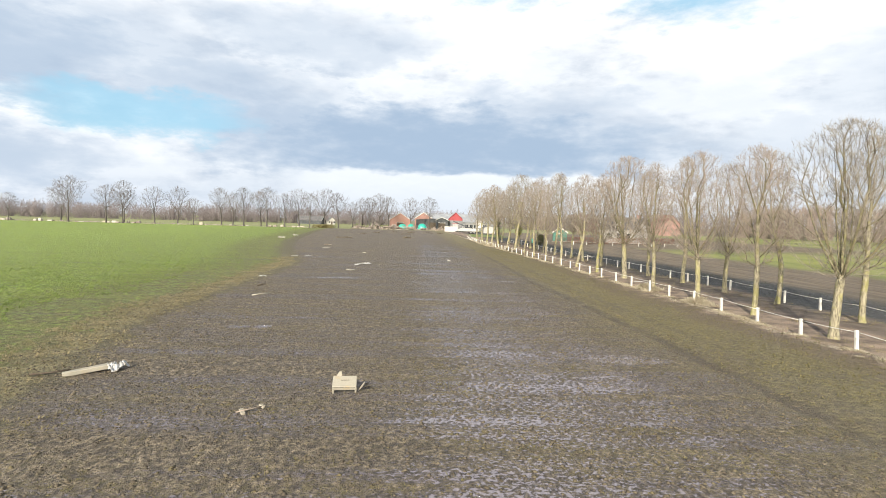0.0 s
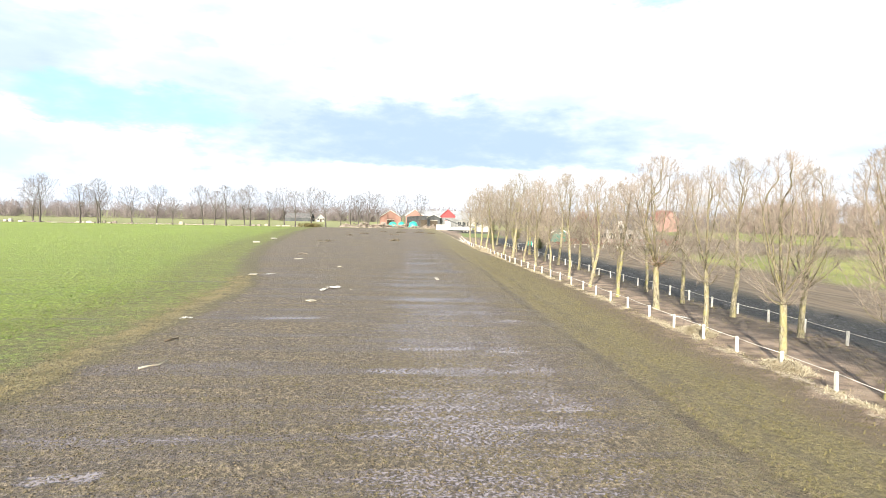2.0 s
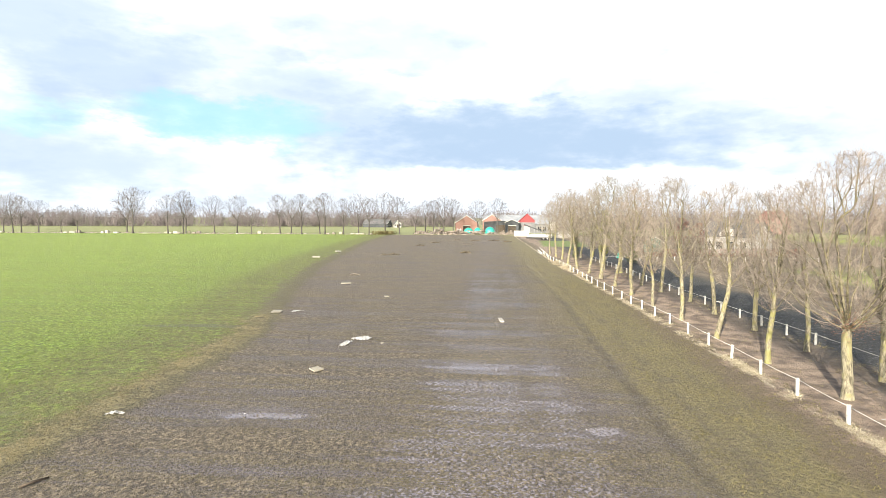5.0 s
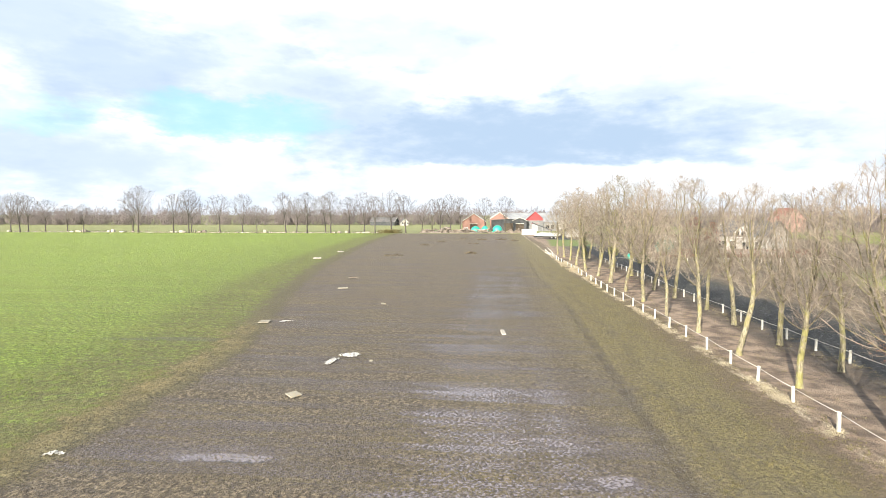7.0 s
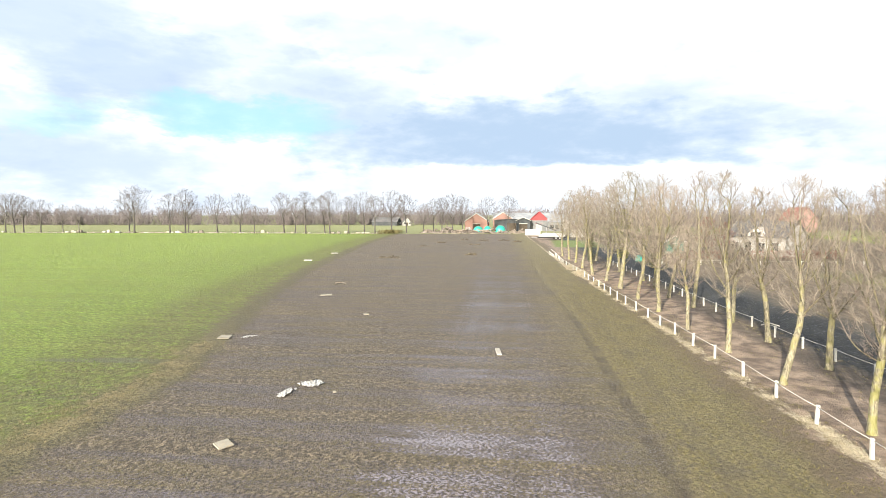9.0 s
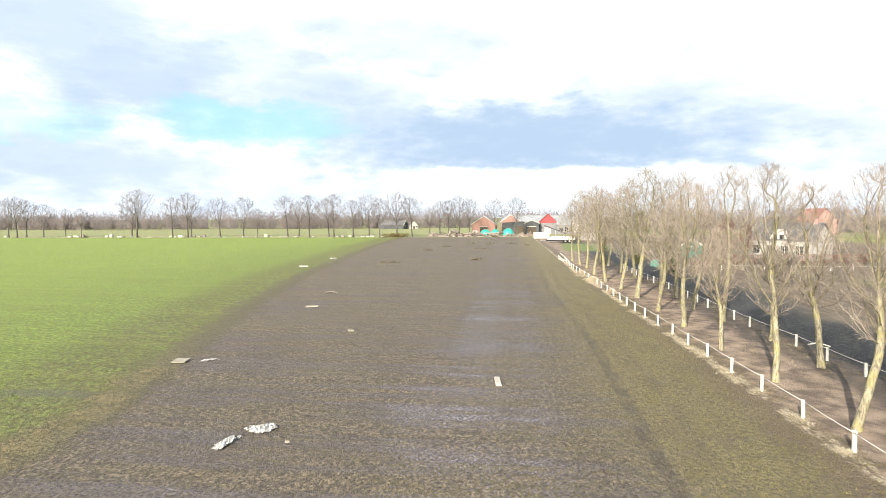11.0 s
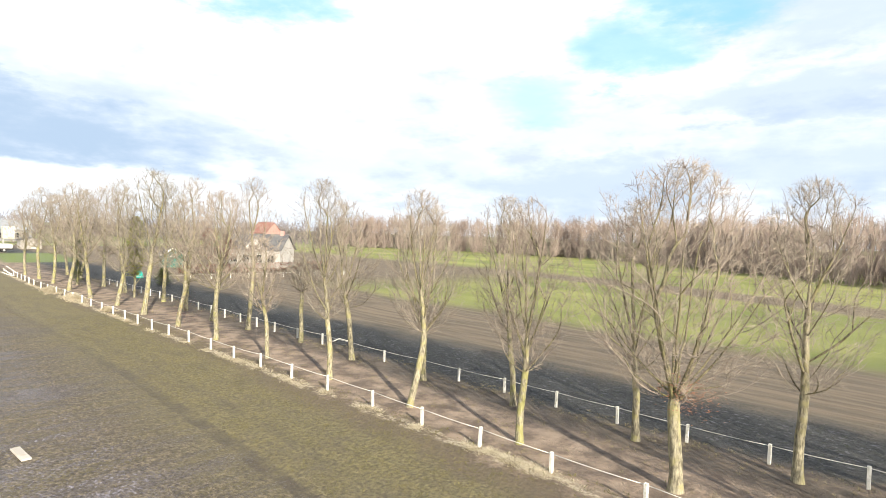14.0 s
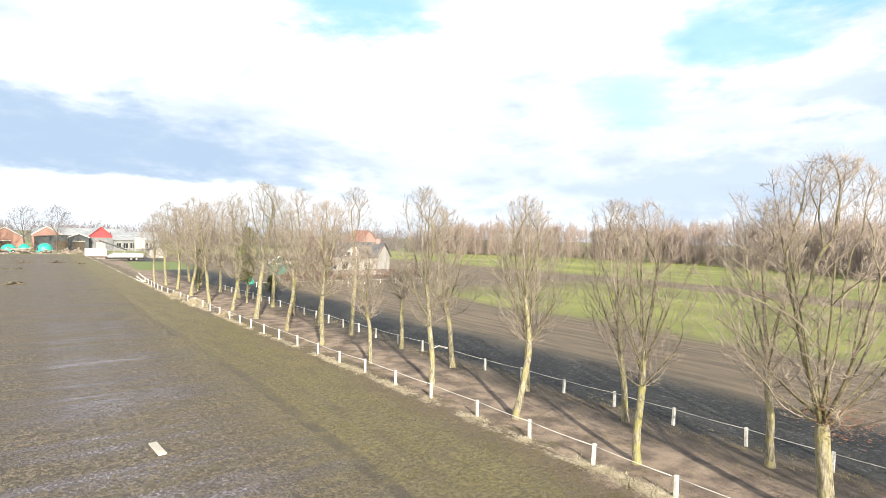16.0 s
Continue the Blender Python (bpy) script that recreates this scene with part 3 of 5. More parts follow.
def spikes_np(p, q, rad):
    """Many three-sided pointed shoots from p to q: vertices and triangles."""
    d = q - p
    u = unit(np.cross(d, (0.31, 0.77, 0.55))) * rad[:, None]
    w = unit(np.cross(d, u)) * rad[:, None]
    V = np.stack([p + u, p - u * 0.5 + w * 0.87, p - u * 0.5 - w * 0.87, q], 1)
    k = 4 * np.arange(len(p))[:, None, None]
    return V.reshape(-1, 3), (k + np.array([[0, 1, 3], [1, 2, 3], [2, 0, 3]])[None]).reshape(-1, 3)


def crown_outline(t, belly):
    """Part of the full width at part t of the crown's height: rounded below, egg-shaped above."""
    t = np.clip(t, 0.0, 1.0)
    lower = 0.30 + 0.70 * np.sin(np.pi / 2 * np.clip(t / belly, 0, 1))
    upper = np.sqrt(np.clip(1 - ((t - belly) / (1 - belly)) ** 2, 0, 1)) * 0.86 + 0.14 * (1 - t)
    return np.where(t < belly, lower, upper)


def grow_skeleton(seed, height, fork, wide, lean, bend, leader, buds, step, belly, steep, limbs):
    """A stem, then buds spread through the crown, inner ones first, each joined by an upward curve to the wood
    that gives it the shortest way. Returns places, parents and the count of stem nodes."""
    g = np.random.default_rng(seed)
    P, d, p = [], np.array([lean, 0.3 * lean, 1.0]), np.array([0.0, 0.0, -0.12])
    while p[2] < fork + leader * (height - fork):
        P.append(p.copy())
        f = p[2] / height
        d = unit(d + np.array([g.normal(0, 0.03) + bend * math.cos(f * 8 + seed), g.normal(0, 0.03) + bend * math.sin(f * 6 + seed), 0.12]))
        p = p + d * step
    stem, axis = len(P), np.array(P)
    t, a = g.beta(1.3, 1.05, buds), g.uniform(0, 2 * np.pi, buds)
    wave = 1 + 0.15 * np.sin(a * 3 + seed + 5 * t) + 0.12 * np.sin(a * 5 - seed + 9 * t)
    r = wide * crown_outline(t, belly) * wave * g.random(buds) ** 0.45
    z = fork * 1.02 + t * (height - fork * 1.02)
    near = np.clip(((z + 0.12) / step).astype(int), 0, stem - 1)
    A = np.stack([axis[near, 0] + r * np.cos(a), axis[near, 1] + r * np.sin(a), z], 1)
    base = axis[min(int(fork / step), stem - 1)]
    A = A[np.argsort(np.linalg.norm(A - base, axis=1) + g.normal(0, 0.25, buds))]
    cap = stem + buds * 14 + limbs * 80
    X, way, par = np.zeros((cap, 3)), np.zeros(cap), np.full(cap, -1)
    X[:stem], par[:stem], size = axis, np.arange(stem) - 1, stem
    way[:stem] = np.where(axis[:, 2] > fork - 0.1, axis[:, 2] - fork, 1e6)
    out = np.zeros(cap)
    # the main limbs rise in long curves from the fork and the leader to the outside of the crown
    for k in range(limbs):
        f = (k + 0.5) / limbs
        i = min(int((fork + 0.12 + (0.05 + 0.9 * f) * leader * (height - fork) * 0.8) / step), stem - 1)
        up = 0.30 + 0.62 * ((k * 0.618 + 0.2 * g.random()) % 1.0) if leader < 0.3 else min(0.95, 0.22 + 0.65 * f + 0.15 * g.random())
        ang = k * 2.4 + seed + g.normal(0, 0.2)
        out_r = wide * float(crown_outline(np.array(up), belly)) * g.uniform(0.72, 0.95)
        p0 = X[i].copy()
        b = np.array([p0[0] + out_r * math.cos(ang), p0[1] + out_r * math.sin(ang), max(fork + up * (height - fork), p0[2] + 0.7 * out_r)])
        ctl = p0 + (b - p0) * np.array([0.58, 0.58, 0.42])
        n = max(2, int(round(np.linalg.norm(b - p0) / step)))
        last = i
        for j in range(1, n + 1):
            f = j / n
            X[size] = p0 * (1 - f) ** 2 + ctl * (2 * f * (1 - f)) + b * f * f + g.normal(0, 0.12 * step, 3)
            par[size], way[size] = last, way[last] + step * 0.8
            out[size] = np.linalg.norm((X[size] - axis[min(int((X[size, 2] + 0.12) / step), stem - 1)])[:2])
            last, size = size, size + 1
    for b in A:
        v = b - X[:size]
        far = np.linalg.norm(v, axis=1)
        flat = np.hypot(v[:, 0], v[:, 1])
        mine = np.linalg.norm((b - axis[min(int((b[2] + 0.12) / step), stem - 1)])[:2])
        i = int(np.argmin(far + 0.42 * way[:size] + steep * np.maximum(0, 0.7 * flat - v[:, 2]) + 2.0 * np.maximum(0, out[:size] - mine)))
        if far[i] < step * 0.6:
            continue
        n = max(1, int(round(far[i] / step)))
        p0, v0 = X[i].copy(), v[i]
        ctl = p0 + v0 * np.array([0.54, 0.54, 0.44]) + g.normal(0, 0.035 * far[i], 3)
        last = i
        for k in range(1, n + 1):
            f = k / n
            X[size] = p0 * (1 - f) ** 2 + ctl * (2 * f * (1 - f)) + b * f * f + (g.normal(0, 0.07 * step, 3) if k < n else 0)
            par[size], way[size] = last, way[last] + np.linalg.norm(X[size] - X[last])
            out[size] = np.linalg.norm((X[size] - axis[min(int((X[size, 2] + 0.12) / step), stem - 1)])[:2])
            last, size = size, size + 1
    return X[:size], par[:size], stem, g


def tree_meshes(seed, height=9.8, fork=3.2, wide=2.0, girth=0.17, lean=0.0, bend=0.0, leader=0.5, buds=780, step=0.22, belly=0.4, steep=0.8, limbs=9,
                fine=0.0050, shoots=2.7, shoot=0.36, mats=("bark", "limb", "twig")):
    """Bare tree: stem, limbs that fork towards the whole crown, fine shoots on the thin wood."""
    X, par, stem, g = grow_skeleton(seed, height, fork, wide, lean, bend, leader, buds, step, belly, steep, limbs)
    n = len(X)
    tips = np.zeros(n)
    count = np.bincount(par[1:], minlength=n)
    tips[count == 0] = 1
    for i in range(n - 1, 0, -1):
        tips[par[i]] += tips[i]
    main = np.full(n, -1)
    for i in range(1, n):
        q = par[i]
        if main[q] < 0 or (tips[i] > tips[main[q]] and not (main[q] < stem)) or (i < stem):
            main[q] = i
    # ease the corners
    for _ in range(2):
        Y = X.copy()
        mid = np.arange(stem, n)
        mid = mid[main[mid] >= 0]
        Y[mid] = 0.5 * X[mid] + 0.25 * (X[par[mid]] + X[main[mid]])
        X = Y
    rad = tips ** 0.53
    r0 = girth * 0.86 / rad[min(int(fork / step), stem - 1)]
    rad = np.maximum(rad * r0, fine * 1.15)
    for i in range(stem):
        z = X[i, 2]
        if z < fork:
            rad[i] = girth * (1.45 if i == 0 else 1.18 if i == 1 else 1.05 if i == 2 else 1.0 - 0.14 * z / fork)
    # which limb each node belongs to
    limb = np.full(n, -1)
    roots = [i for i in range(stem, n) if par[i] < stem and tips[i] >= 6]
    for k, i in enumerate(roots):
        limb[i] = k
    for i in range(stem, n):
        if limb[i] < 0 and par[i] >= stem:
            limb[i] = limb[par[i]]
    bins, thin_at = {}, max(0.017, fine * 1.9)

    def chain(nodes, radii, key, sides):
        V, Q = bins.setdefault(key, ([], []))
        pts = X[nodes]
        d = unit(np.gradient(pts, axis=0)) if len(nodes) > 1 else np.zeros((1, 3))
        up = np.where(np.abs(d[:, 2:3]) > 0.9, np.array([[1.0, 0.2, 0]]), np.array([[0.13, 0.21, 0.97]]))
        u = unit(np.cross(d, up))
        w = np.cross(d, u)
        a = 2 * np.pi * np.arange(sides) / sides
        ring = pts[:, None] + (u[:, None] * np.cos(a)[None, :, None] + w[:, None] * np.sin(a)[None, :, None]) * radii[:, None, None]
        base = sum(len(v) for v in V)
        V.append(ring.reshape(-1, 3))
        i, k = np.meshgrid(np.arange(len(nodes) - 1), np.arange(sides), indexing="ij")
        p, q = base + i * sides + k, base + i * sides + (k + 1) % sides
        Q.append(np.stack([p, q, q + sides, p + sides], -1).reshape(-1, 4))

    starts = [0] + [i for i in range(stem, n) if main[par[i]] != i]
    for s in starts:
        run = [s]
        while main[run[-1]] >= 0:
            run.append(main[run[-1]])
        radii = rad[run]
        if s:
            run, radii = [par[s]] + run, np.concatenate([[min(rad[s] * 1.05, rad[par[s]])], radii])
        if s == 0:
            cut = stem
            chain(np.array(run[:cut]), radii[:cut], "trunk", 9)
            run, radii = run[cut - 1:], radii[cut - 1:]
            if len(run) < 2:
                continue
            key = -1
        else:
            key = limb[s] if limb[s] >= 0 and roots[limb[s]] == s else "branch"
        k = int(np.argmax(radii < thin_at)) if (radii < thin_at).any() else len(run)
        if key != -1 and k >= 2:
            chain(np.array(run[:k]), radii[:k], key, 6 if radii[0] > 0.04 else 4)
            run, radii = run[k - 1:], radii[k - 1:]
        if len(run) >= 2:
            chain(np.array(run), radii, "twig", 3)
    # shoots on the thin wood
    thin = np.where((rad < 0.02 + fine) & (X[:, 2] > fork * 0.9) & (np.arange(n) >= stem))[0]
    pick = np.repeat(thin, g.poisson(shoots, len(thin)))
    d0 = unit(X[pick] - X[par[pick]])
    p = X[par[pick]] + (X[pick] - X[par[pick]]) * g.random((len(pick), 1))
    side = g.normal(0, 1, (len(pick), 3))
    side = unit(side - d0 * (side * d0).sum(1, keepdims=True))
    e = unit(d0 * 0.6 + side * g.uniform(0.4, 0.95, (len(pick), 1)) + np.array([0, 0, 0.14]))
    long_ = shoot * g.uniform(0.35, 1.15, len(pick))
    q = p + e * long_[:, None]
    ends = np.where(count == 0)[0]
    ends = ends[ends >= stem]
    ends = np.repeat(ends, 3)
    p2, e2 = X[ends], unit(X[ends] - X[par[ends]])
    q2 = p2 + unit(e2 + g.normal(0, 0.38, p2.shape) + np.array([0, 0, 0.15])) * (shoot * g.uniform(0.6, 1.2, (len(ends), 1)))
    m = p + (q - p) * g.uniform(0.25, 0.7, (len(p), 1))
    s3 = unit(e + 0.8 * unit(g.normal(0, 1, e.shape)))
    q3 = m + s3 * (long_ * g.uniform(0.3, 0.55, len(p)))[:, None]
    SV, ST = spikes_np(np.concatenate([p, p2, m]), np.concatenate([q, q2, q3]), np.concatenate([np.full(len(p), fine), np.full(len(p2), fine * 1.1), np.full(len(p), fine * 0.8)]))
    V, Q = bins.pop("twig")
    V, Q = np.concatenate(V), np.concatenate(Q)
    twigs = mesh_np("twigs", np.concatenate([V, SV]), Q, ST + len(V), mats[2])
    V, Q = bins.pop("branch")
    branches = mesh_np("branches", np.concatenate(V), np.concatenate(Q), [], mats[1], True)
    V, Q = bins.pop("trunk")
    trunk = mesh_np("trunk", np.concatenate(V), np.concatenate(Q), [], mats[0], True)
    return trunk, [mesh_np("limb", np.concatenate(V), np.concatenate(Q), [], mats[1], True) for V, Q in bins.values()], branches, twigs


def bare_tree(kit, m, label, group):
    ob = thing("tree", m, label, "tree", group)
    trunk, limbs, branches, twigs = kit
    part("trunk", trunk, None, ob)
    for me in limbs:
        part("limb", me, None, ob)
    tagged(part("branch_crown", branches, None, ob), kind="stuff")
    tagged(part("twig_crown", twigs, None, ob, "fine tan and grey bare twigs"), kind="stuff")
    return ob


SPREADING = tree_meshes(11, 10.3, 2.8, 3.4, 0.215, leader=0.05, buds=1450, belly=0.45, steep=0.5, limbs=11)
KITS = [
    SPREADING,
    tree_meshes(12, 10.2, 3.0, 2.0, 0.15, lean=0.10, bend=0.03, belly=0.42),
    tree_meshes(13, 10.0, 3.3, 2.1, 0.16, lean=0.04, bend=0.03, belly=0.5),
    tree_meshes(14, 9.4, 2.8, 1.9, 0.15, lean=-0.03, bend=0.02, leader=0.3, belly=0.4),
    tree_meshes(15, 10.2, 3.0, 2.2, 0.17, leader=0.7, belly=0.38, buds=1000),
    tree_meshes(16, 9.8, 2.7, 2.4, 0.175, lean=0.03, bend=0.02, leader=0.15, belly=0.5, buds=1000),
]
PLAIN_KITS = [tree_meshes(21 + i, (10.6, 9.8, 11.2, 10.2)[i], 3.0 + 0.15 * i, (2.5, 2.6, 2.3, 2.8)[i], 0.17, lean=(-0.07, 0.0, 0.06, 0.03)[i], bend=0.03, leader=(0.6, 0.3, 0.7, 0.45)[i], buds=480, step=0.3,
                          fine=0.0085, shoots=2.4, shoot=0.48) for i in range(4)]
SAPLING = tree_meshes(29, 7.2, 2.6, 1.3, 0.13, lean=0.12, bend=0.03, leader=0.4, buds=420, fine=0.007)
POLLARD = tree_meshes(30, 5.6, 3.3, 1.35, 0.15, lean=0.30, leader=0.05, buds=520, fine=0.007, belly=0.55)
# y, x, kit, scale
FRONT = [(22.2, 19.4, 0, 0.88), (27.6, 19.5, 4, 0.86), (32.0, 18.9, 5, 0.92), (37.6, 18.8, 3, 0.95), (45.3, 19.8, 0, 1.0), (50.8, 19.4, 3, 0.98),
         (56.5, 19.2, 2, 0.98), (62.5, 19.2, 1, 1.03), (68.4, 18.95, "sapling", 1.0), (75.3, 19.0, 2, 1.0), (81.6, 18.9, 1, 0.95), (88.9, 18.9, 2, 1.24),
         (95.3, 18.7, 0, 1.0), (102.3, 18.3, 4, 1.1), (110.2, 18.2, 1, 1.15), (118.8, 18.4, 2, 1.1), (125.8, 18.3, 3, 1.15), (132.8, 18.0, 4, 1.05)]
BACK = [(25.9, 23.8, 4, 0.9), (31.9, 23.7, 2, 0.93), (37.0, 23.5, 5, 0.92), (42.8, 23.5, 4, 0.98), (48.0, 23.0, 3, 1.0), (53.6, 22.85, 1, 0.95),
        (59.3, 22.75, 5, 0.95), (65.1, 22.55, 2, 0.98), (71.2, 22.9, "pollard", 1.0), (77.5, 22.4, 1, 1.04), (82.9, 22.0, 2, 1.0), (89.6, 22.6, 3, 1.05),
        (96.0, 23.0, 0, 1.1), (105.9, 22.5, 1, 1.1), (113.1, 22.3, 2, 1.12), (123.9, 22.5, 4, 1.1), (131.5, 22.6, 3, 1.1)]
for row, name in ((FRONT, "front row of lane trees"), (BACK, "back row of lane trees")):
    for i, (y, x, k, s) in enumerate(row):
        m = Matrix.Translation((x, y, 0)) @ Matrix.Rotation(i * 1.9 + x, 4, "Z") @ Matrix.Scale(s * (0.97 if y < 85 else 1.0), 4)
        if k == "sapling":
            bare_tree(SAPLING, m, "young leafless lane tree with thin leaning trunk", name)
        elif k == "pollard":
            bare_tree(POLLARD, Matrix.Translation((x, y, 0)) @ Matrix.Rotation(radians(20), 4, "Z"), "short leaning lane tree with a cut-back bushy crown", name)
        else:
            bare_tree(KITS[k] if y < 64 else PLAIN_KITS[(k + i) % 4], m, "leafless lane tree with pale algae-green trunk and fine upright twigs" if k not in (0, 5) or y > 64 else "leafless lane tree forking low into spreading limbs and fine twigs", name)

# tall trees along the far edge of the field
FAR_KITS = [tree_meshes(31 + i, (16.5, 15.5, 17.0, 16.0)[i], 5.2 + i * 0.4, (6.0, 5.0, 5.4, 6.4)[i], 0.27, leader=(0.05, 0.4, 0.2, 0.1)[i], buds=260, step=0.7, belly=0.55, steep=0.4,
                        fine=0.021, shoots=1.7, shoot=1.2, mats=("far_bark", "far_bark", "far_twig")) for i in range(4)]
FAR_TREES = [(-207, 0), (-202, 1), (-198, 2), (-193, 0), (-181, 2), (-169, 1), (-153, 2), (-146, 0), (-130, 1), (-126, 2), (-122, 0), (-111, 1), (-102, 0),
             (-92, 2), (-83, 1), (-77, 0), (-71, 1), (-66, 2), (-61.5, 0), (-54, 2), (-49, 0), (-42.5, 1), (-37, 2), (-31, 0)]
for i, (x, k) in enumerate(FAR_TREES):
    s = (1.0, 0.94, 1.03, 0.88, 1.06, 0.97)[i % 6]
    s = 0.7 if x in (-181, -169, -92) else 1.22 if x == -146 else s
    bare_tree(FAR_KITS[(k + i) % 4], Matrix.Translation((x, 248 + 5 * math.sin(i * 2.3), 0)) @ Matrix.Rotation(i * 2.1, 4, "Z") @ Matrix.Scale(s, 4),
              "tall bare field-edge tree with dark trunk", "trees along the field edge")
for i, (x, y, k, s) in enumerate([(-27, 272, 0, 0.75), (-22, 268, 2, 0.85), (-18.5, 270, 1, 0.95), (-13.5, 266, 0, 1.0), (-9.5, 270, 2, 0.9), (1.5, 272, 0, 0.92), (10.5, 270, 2, 0.92)]):
    bare_tree(FAR_KITS[k], Matrix.Translation((x, y, 0)) @ Matrix.Rotation(i * 1.7, 4, "Z") @ Matrix.Scale(s, 4), "tall bare farmyard tree with dark trunk", "farmyard trees")


# distant woods
def brush_template(seed, height=13.0, width=4.5, spikes=70, w=0.09):
    r = random.Random(seed)
    V, F = [], []
    tube(V, F, [Vector((0, 0, 0)), Vector((0, 0, height * 0.5)), Vector((r.uniform(-1, 1), 0, height * 0.9))], [0.13, 0.10, 0.03], 3)
    for _ in range(spikes):
        a, h = r.uniform(0, 6.28), r.uniform(-0.95, 1.0)
        ring = math.sqrt(max(0.0, 1 - h * h)) * r.uniform(0.6, 1.05)
        q = Vector((math.cos(a) * ring * width, math.sin(a) * ring * width, height * (0.56 + 0.42 * h + r.uniform(-0.04, 0.04))))
        p = Vector((q.x * 0.45, q.y * 0.45, max(0.2, q.z - height * r.uniform(0.12, 0.3))))
        spike(V, F, p, q, w * r.uniform(0.6, 1.2))
        m2 = p.lerp(q, r.uniform(0.3, 0.6))
        spike(V, F, m2, m2 + Vector((r.gauss(0, 0.7), r.gauss(0, 0.7), r.uniform(0.5, 1.6))) * (height / 13), w * 0.7)
    return V, F


WOOD_LINE = [(112, -30), (126, 20), (140, 54), (163, 85), (196, 140), (190, 200), (165, 265), (125, 335), (62, 400), (0, 425), (-100, 410), (-250, 395), (-460, 380)]


def woods():
    r = random.Random(5)
    near, far = [], []
    for (x0, y0), (x1, y1) in zip(WOOD_LINE, WOOD_LINE[1:]):
        length = math.hypot(x1 - x0, y1 - y0)
        nx, ny = (y1 - y0) / length, -(x1 - x0) / length
        isfar = y0 > 250
        for k in range(int(length / (0.45 if not isfar else 0.55))):
            f, off = r.random(), r.random() ** 1.2 * (28 if not isfar else 36)
            s = r.uniform(0.72, 1.08) + off * 0.004
            row = (x0 + (x1 - x0) * f + nx * off, y0 + (y1 - y0) * f + ny * off, 0, r.uniform(0, 6.28), s, s * r.uniform(0.85, 1.1))
            (far if isfar else near).append(row)
    ob = new("woodland", stamp("woodland", *brush_template(1, 16.5, 3.2, 76, 0.075), near, "wood_brush"))
    tagged(ob, "dense brown leafless woodland edge behind the pasture", "woodland", kind="stuff")
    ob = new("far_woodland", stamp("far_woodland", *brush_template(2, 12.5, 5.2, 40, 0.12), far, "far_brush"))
    tagged(ob, "distant bare woodland with haze painted into its grey-brown", "woodland", kind="stuff")


woods()


# ---- fences ----
def fence_spots(pts, gap=2.92):
    spots = []
    for (x0, y0), (x1, y1) in zip(pts, pts[1:]):
        n = max(1, round(math.hypot(x1 - x0, y1 - y0) / gap))
        spots += [(x0 + (x1 - x0) * i / n, y0 + (y1 - y0) * i / n) for i in range(n)]
    return spots + [pts[-1]]


def fence(name, pts, label, gap=2.92, h=0.72):
    ob = thing(name, Matrix.Identity(4), label, "fence")
    spots = fence_spots(pts, gap)
    bm = bmesh.new()
    box(bm, -0.055, 0.055, -0.055, 0.055, -0.3, h, 0.012)
    me = part("post", bm, "white_paint", ob).data
    first = ob.children[0]
    r = random.Random(len(spots))
    tops = []
    for i, (x, y) in enumerate(spots):
        post = first if i == 0 else new("post", me)
        post.parent = ob
        z, tx, ty = height_at(x, y) + r.uniform(-0.03, 0.03), r.gauss(0, 1.2), r.gauss(0, 1.2)
        post.matrix_basis = pose(x + r.uniform(-0.04, 0.04), y, z, tx, ty, r.uniform(-6, 6))
        tops.append(Vector((x, y, z + h - 0.07)))
    for a, b in zip(tops, tops[1:]):
        V, F = [], []
        mid = (a + b) / 2 - Vector((0, 0, 0.025))
        tube(V, F, [a, a.lerp(mid, 0.5) - Vector((0, 0, 0.006)), mid, b.lerp(mid, 0.5) - Vector((0, 0, 0.006)), b], [0.014] * 5, 6, True)
        part("rail", mesh_of("rail", V, F, "rail", True), None, ob, "thin white rail")
    return ob


FENCE_A = [(18.3, 14.0), (18.25, 31.2), (17.95, 39.2), (17.95, 48.55), (17.85, 57.4), (17.75, 60.65), (17.4, 72.5), (17.05, 81.5), (16.9, 90.0), (16.7, 105), (16.3, 117.5), (16.6, 132)]
FENCE_B = [(24.6, 18.2), (24.6, 41.1), (24.2, 49.3), (24.1, 58.0), (23.7, 63.5), (23.6, 69.7), (23.5, 75.6), (23.6, 89.3), (23.7, 99), (23.5, 118)]
FENCE_C = [(25.8, 118.3), (60, 117)]
fence("front_fence", FENCE_A, "low white posts with thin white rail edging the muddy field")
fence("back_fence", FENCE_B, "low white posts with thin white rail along the lane trees")
fence("cross_fence", FENCE_C, "low white fence crossing the far end of the paddock")


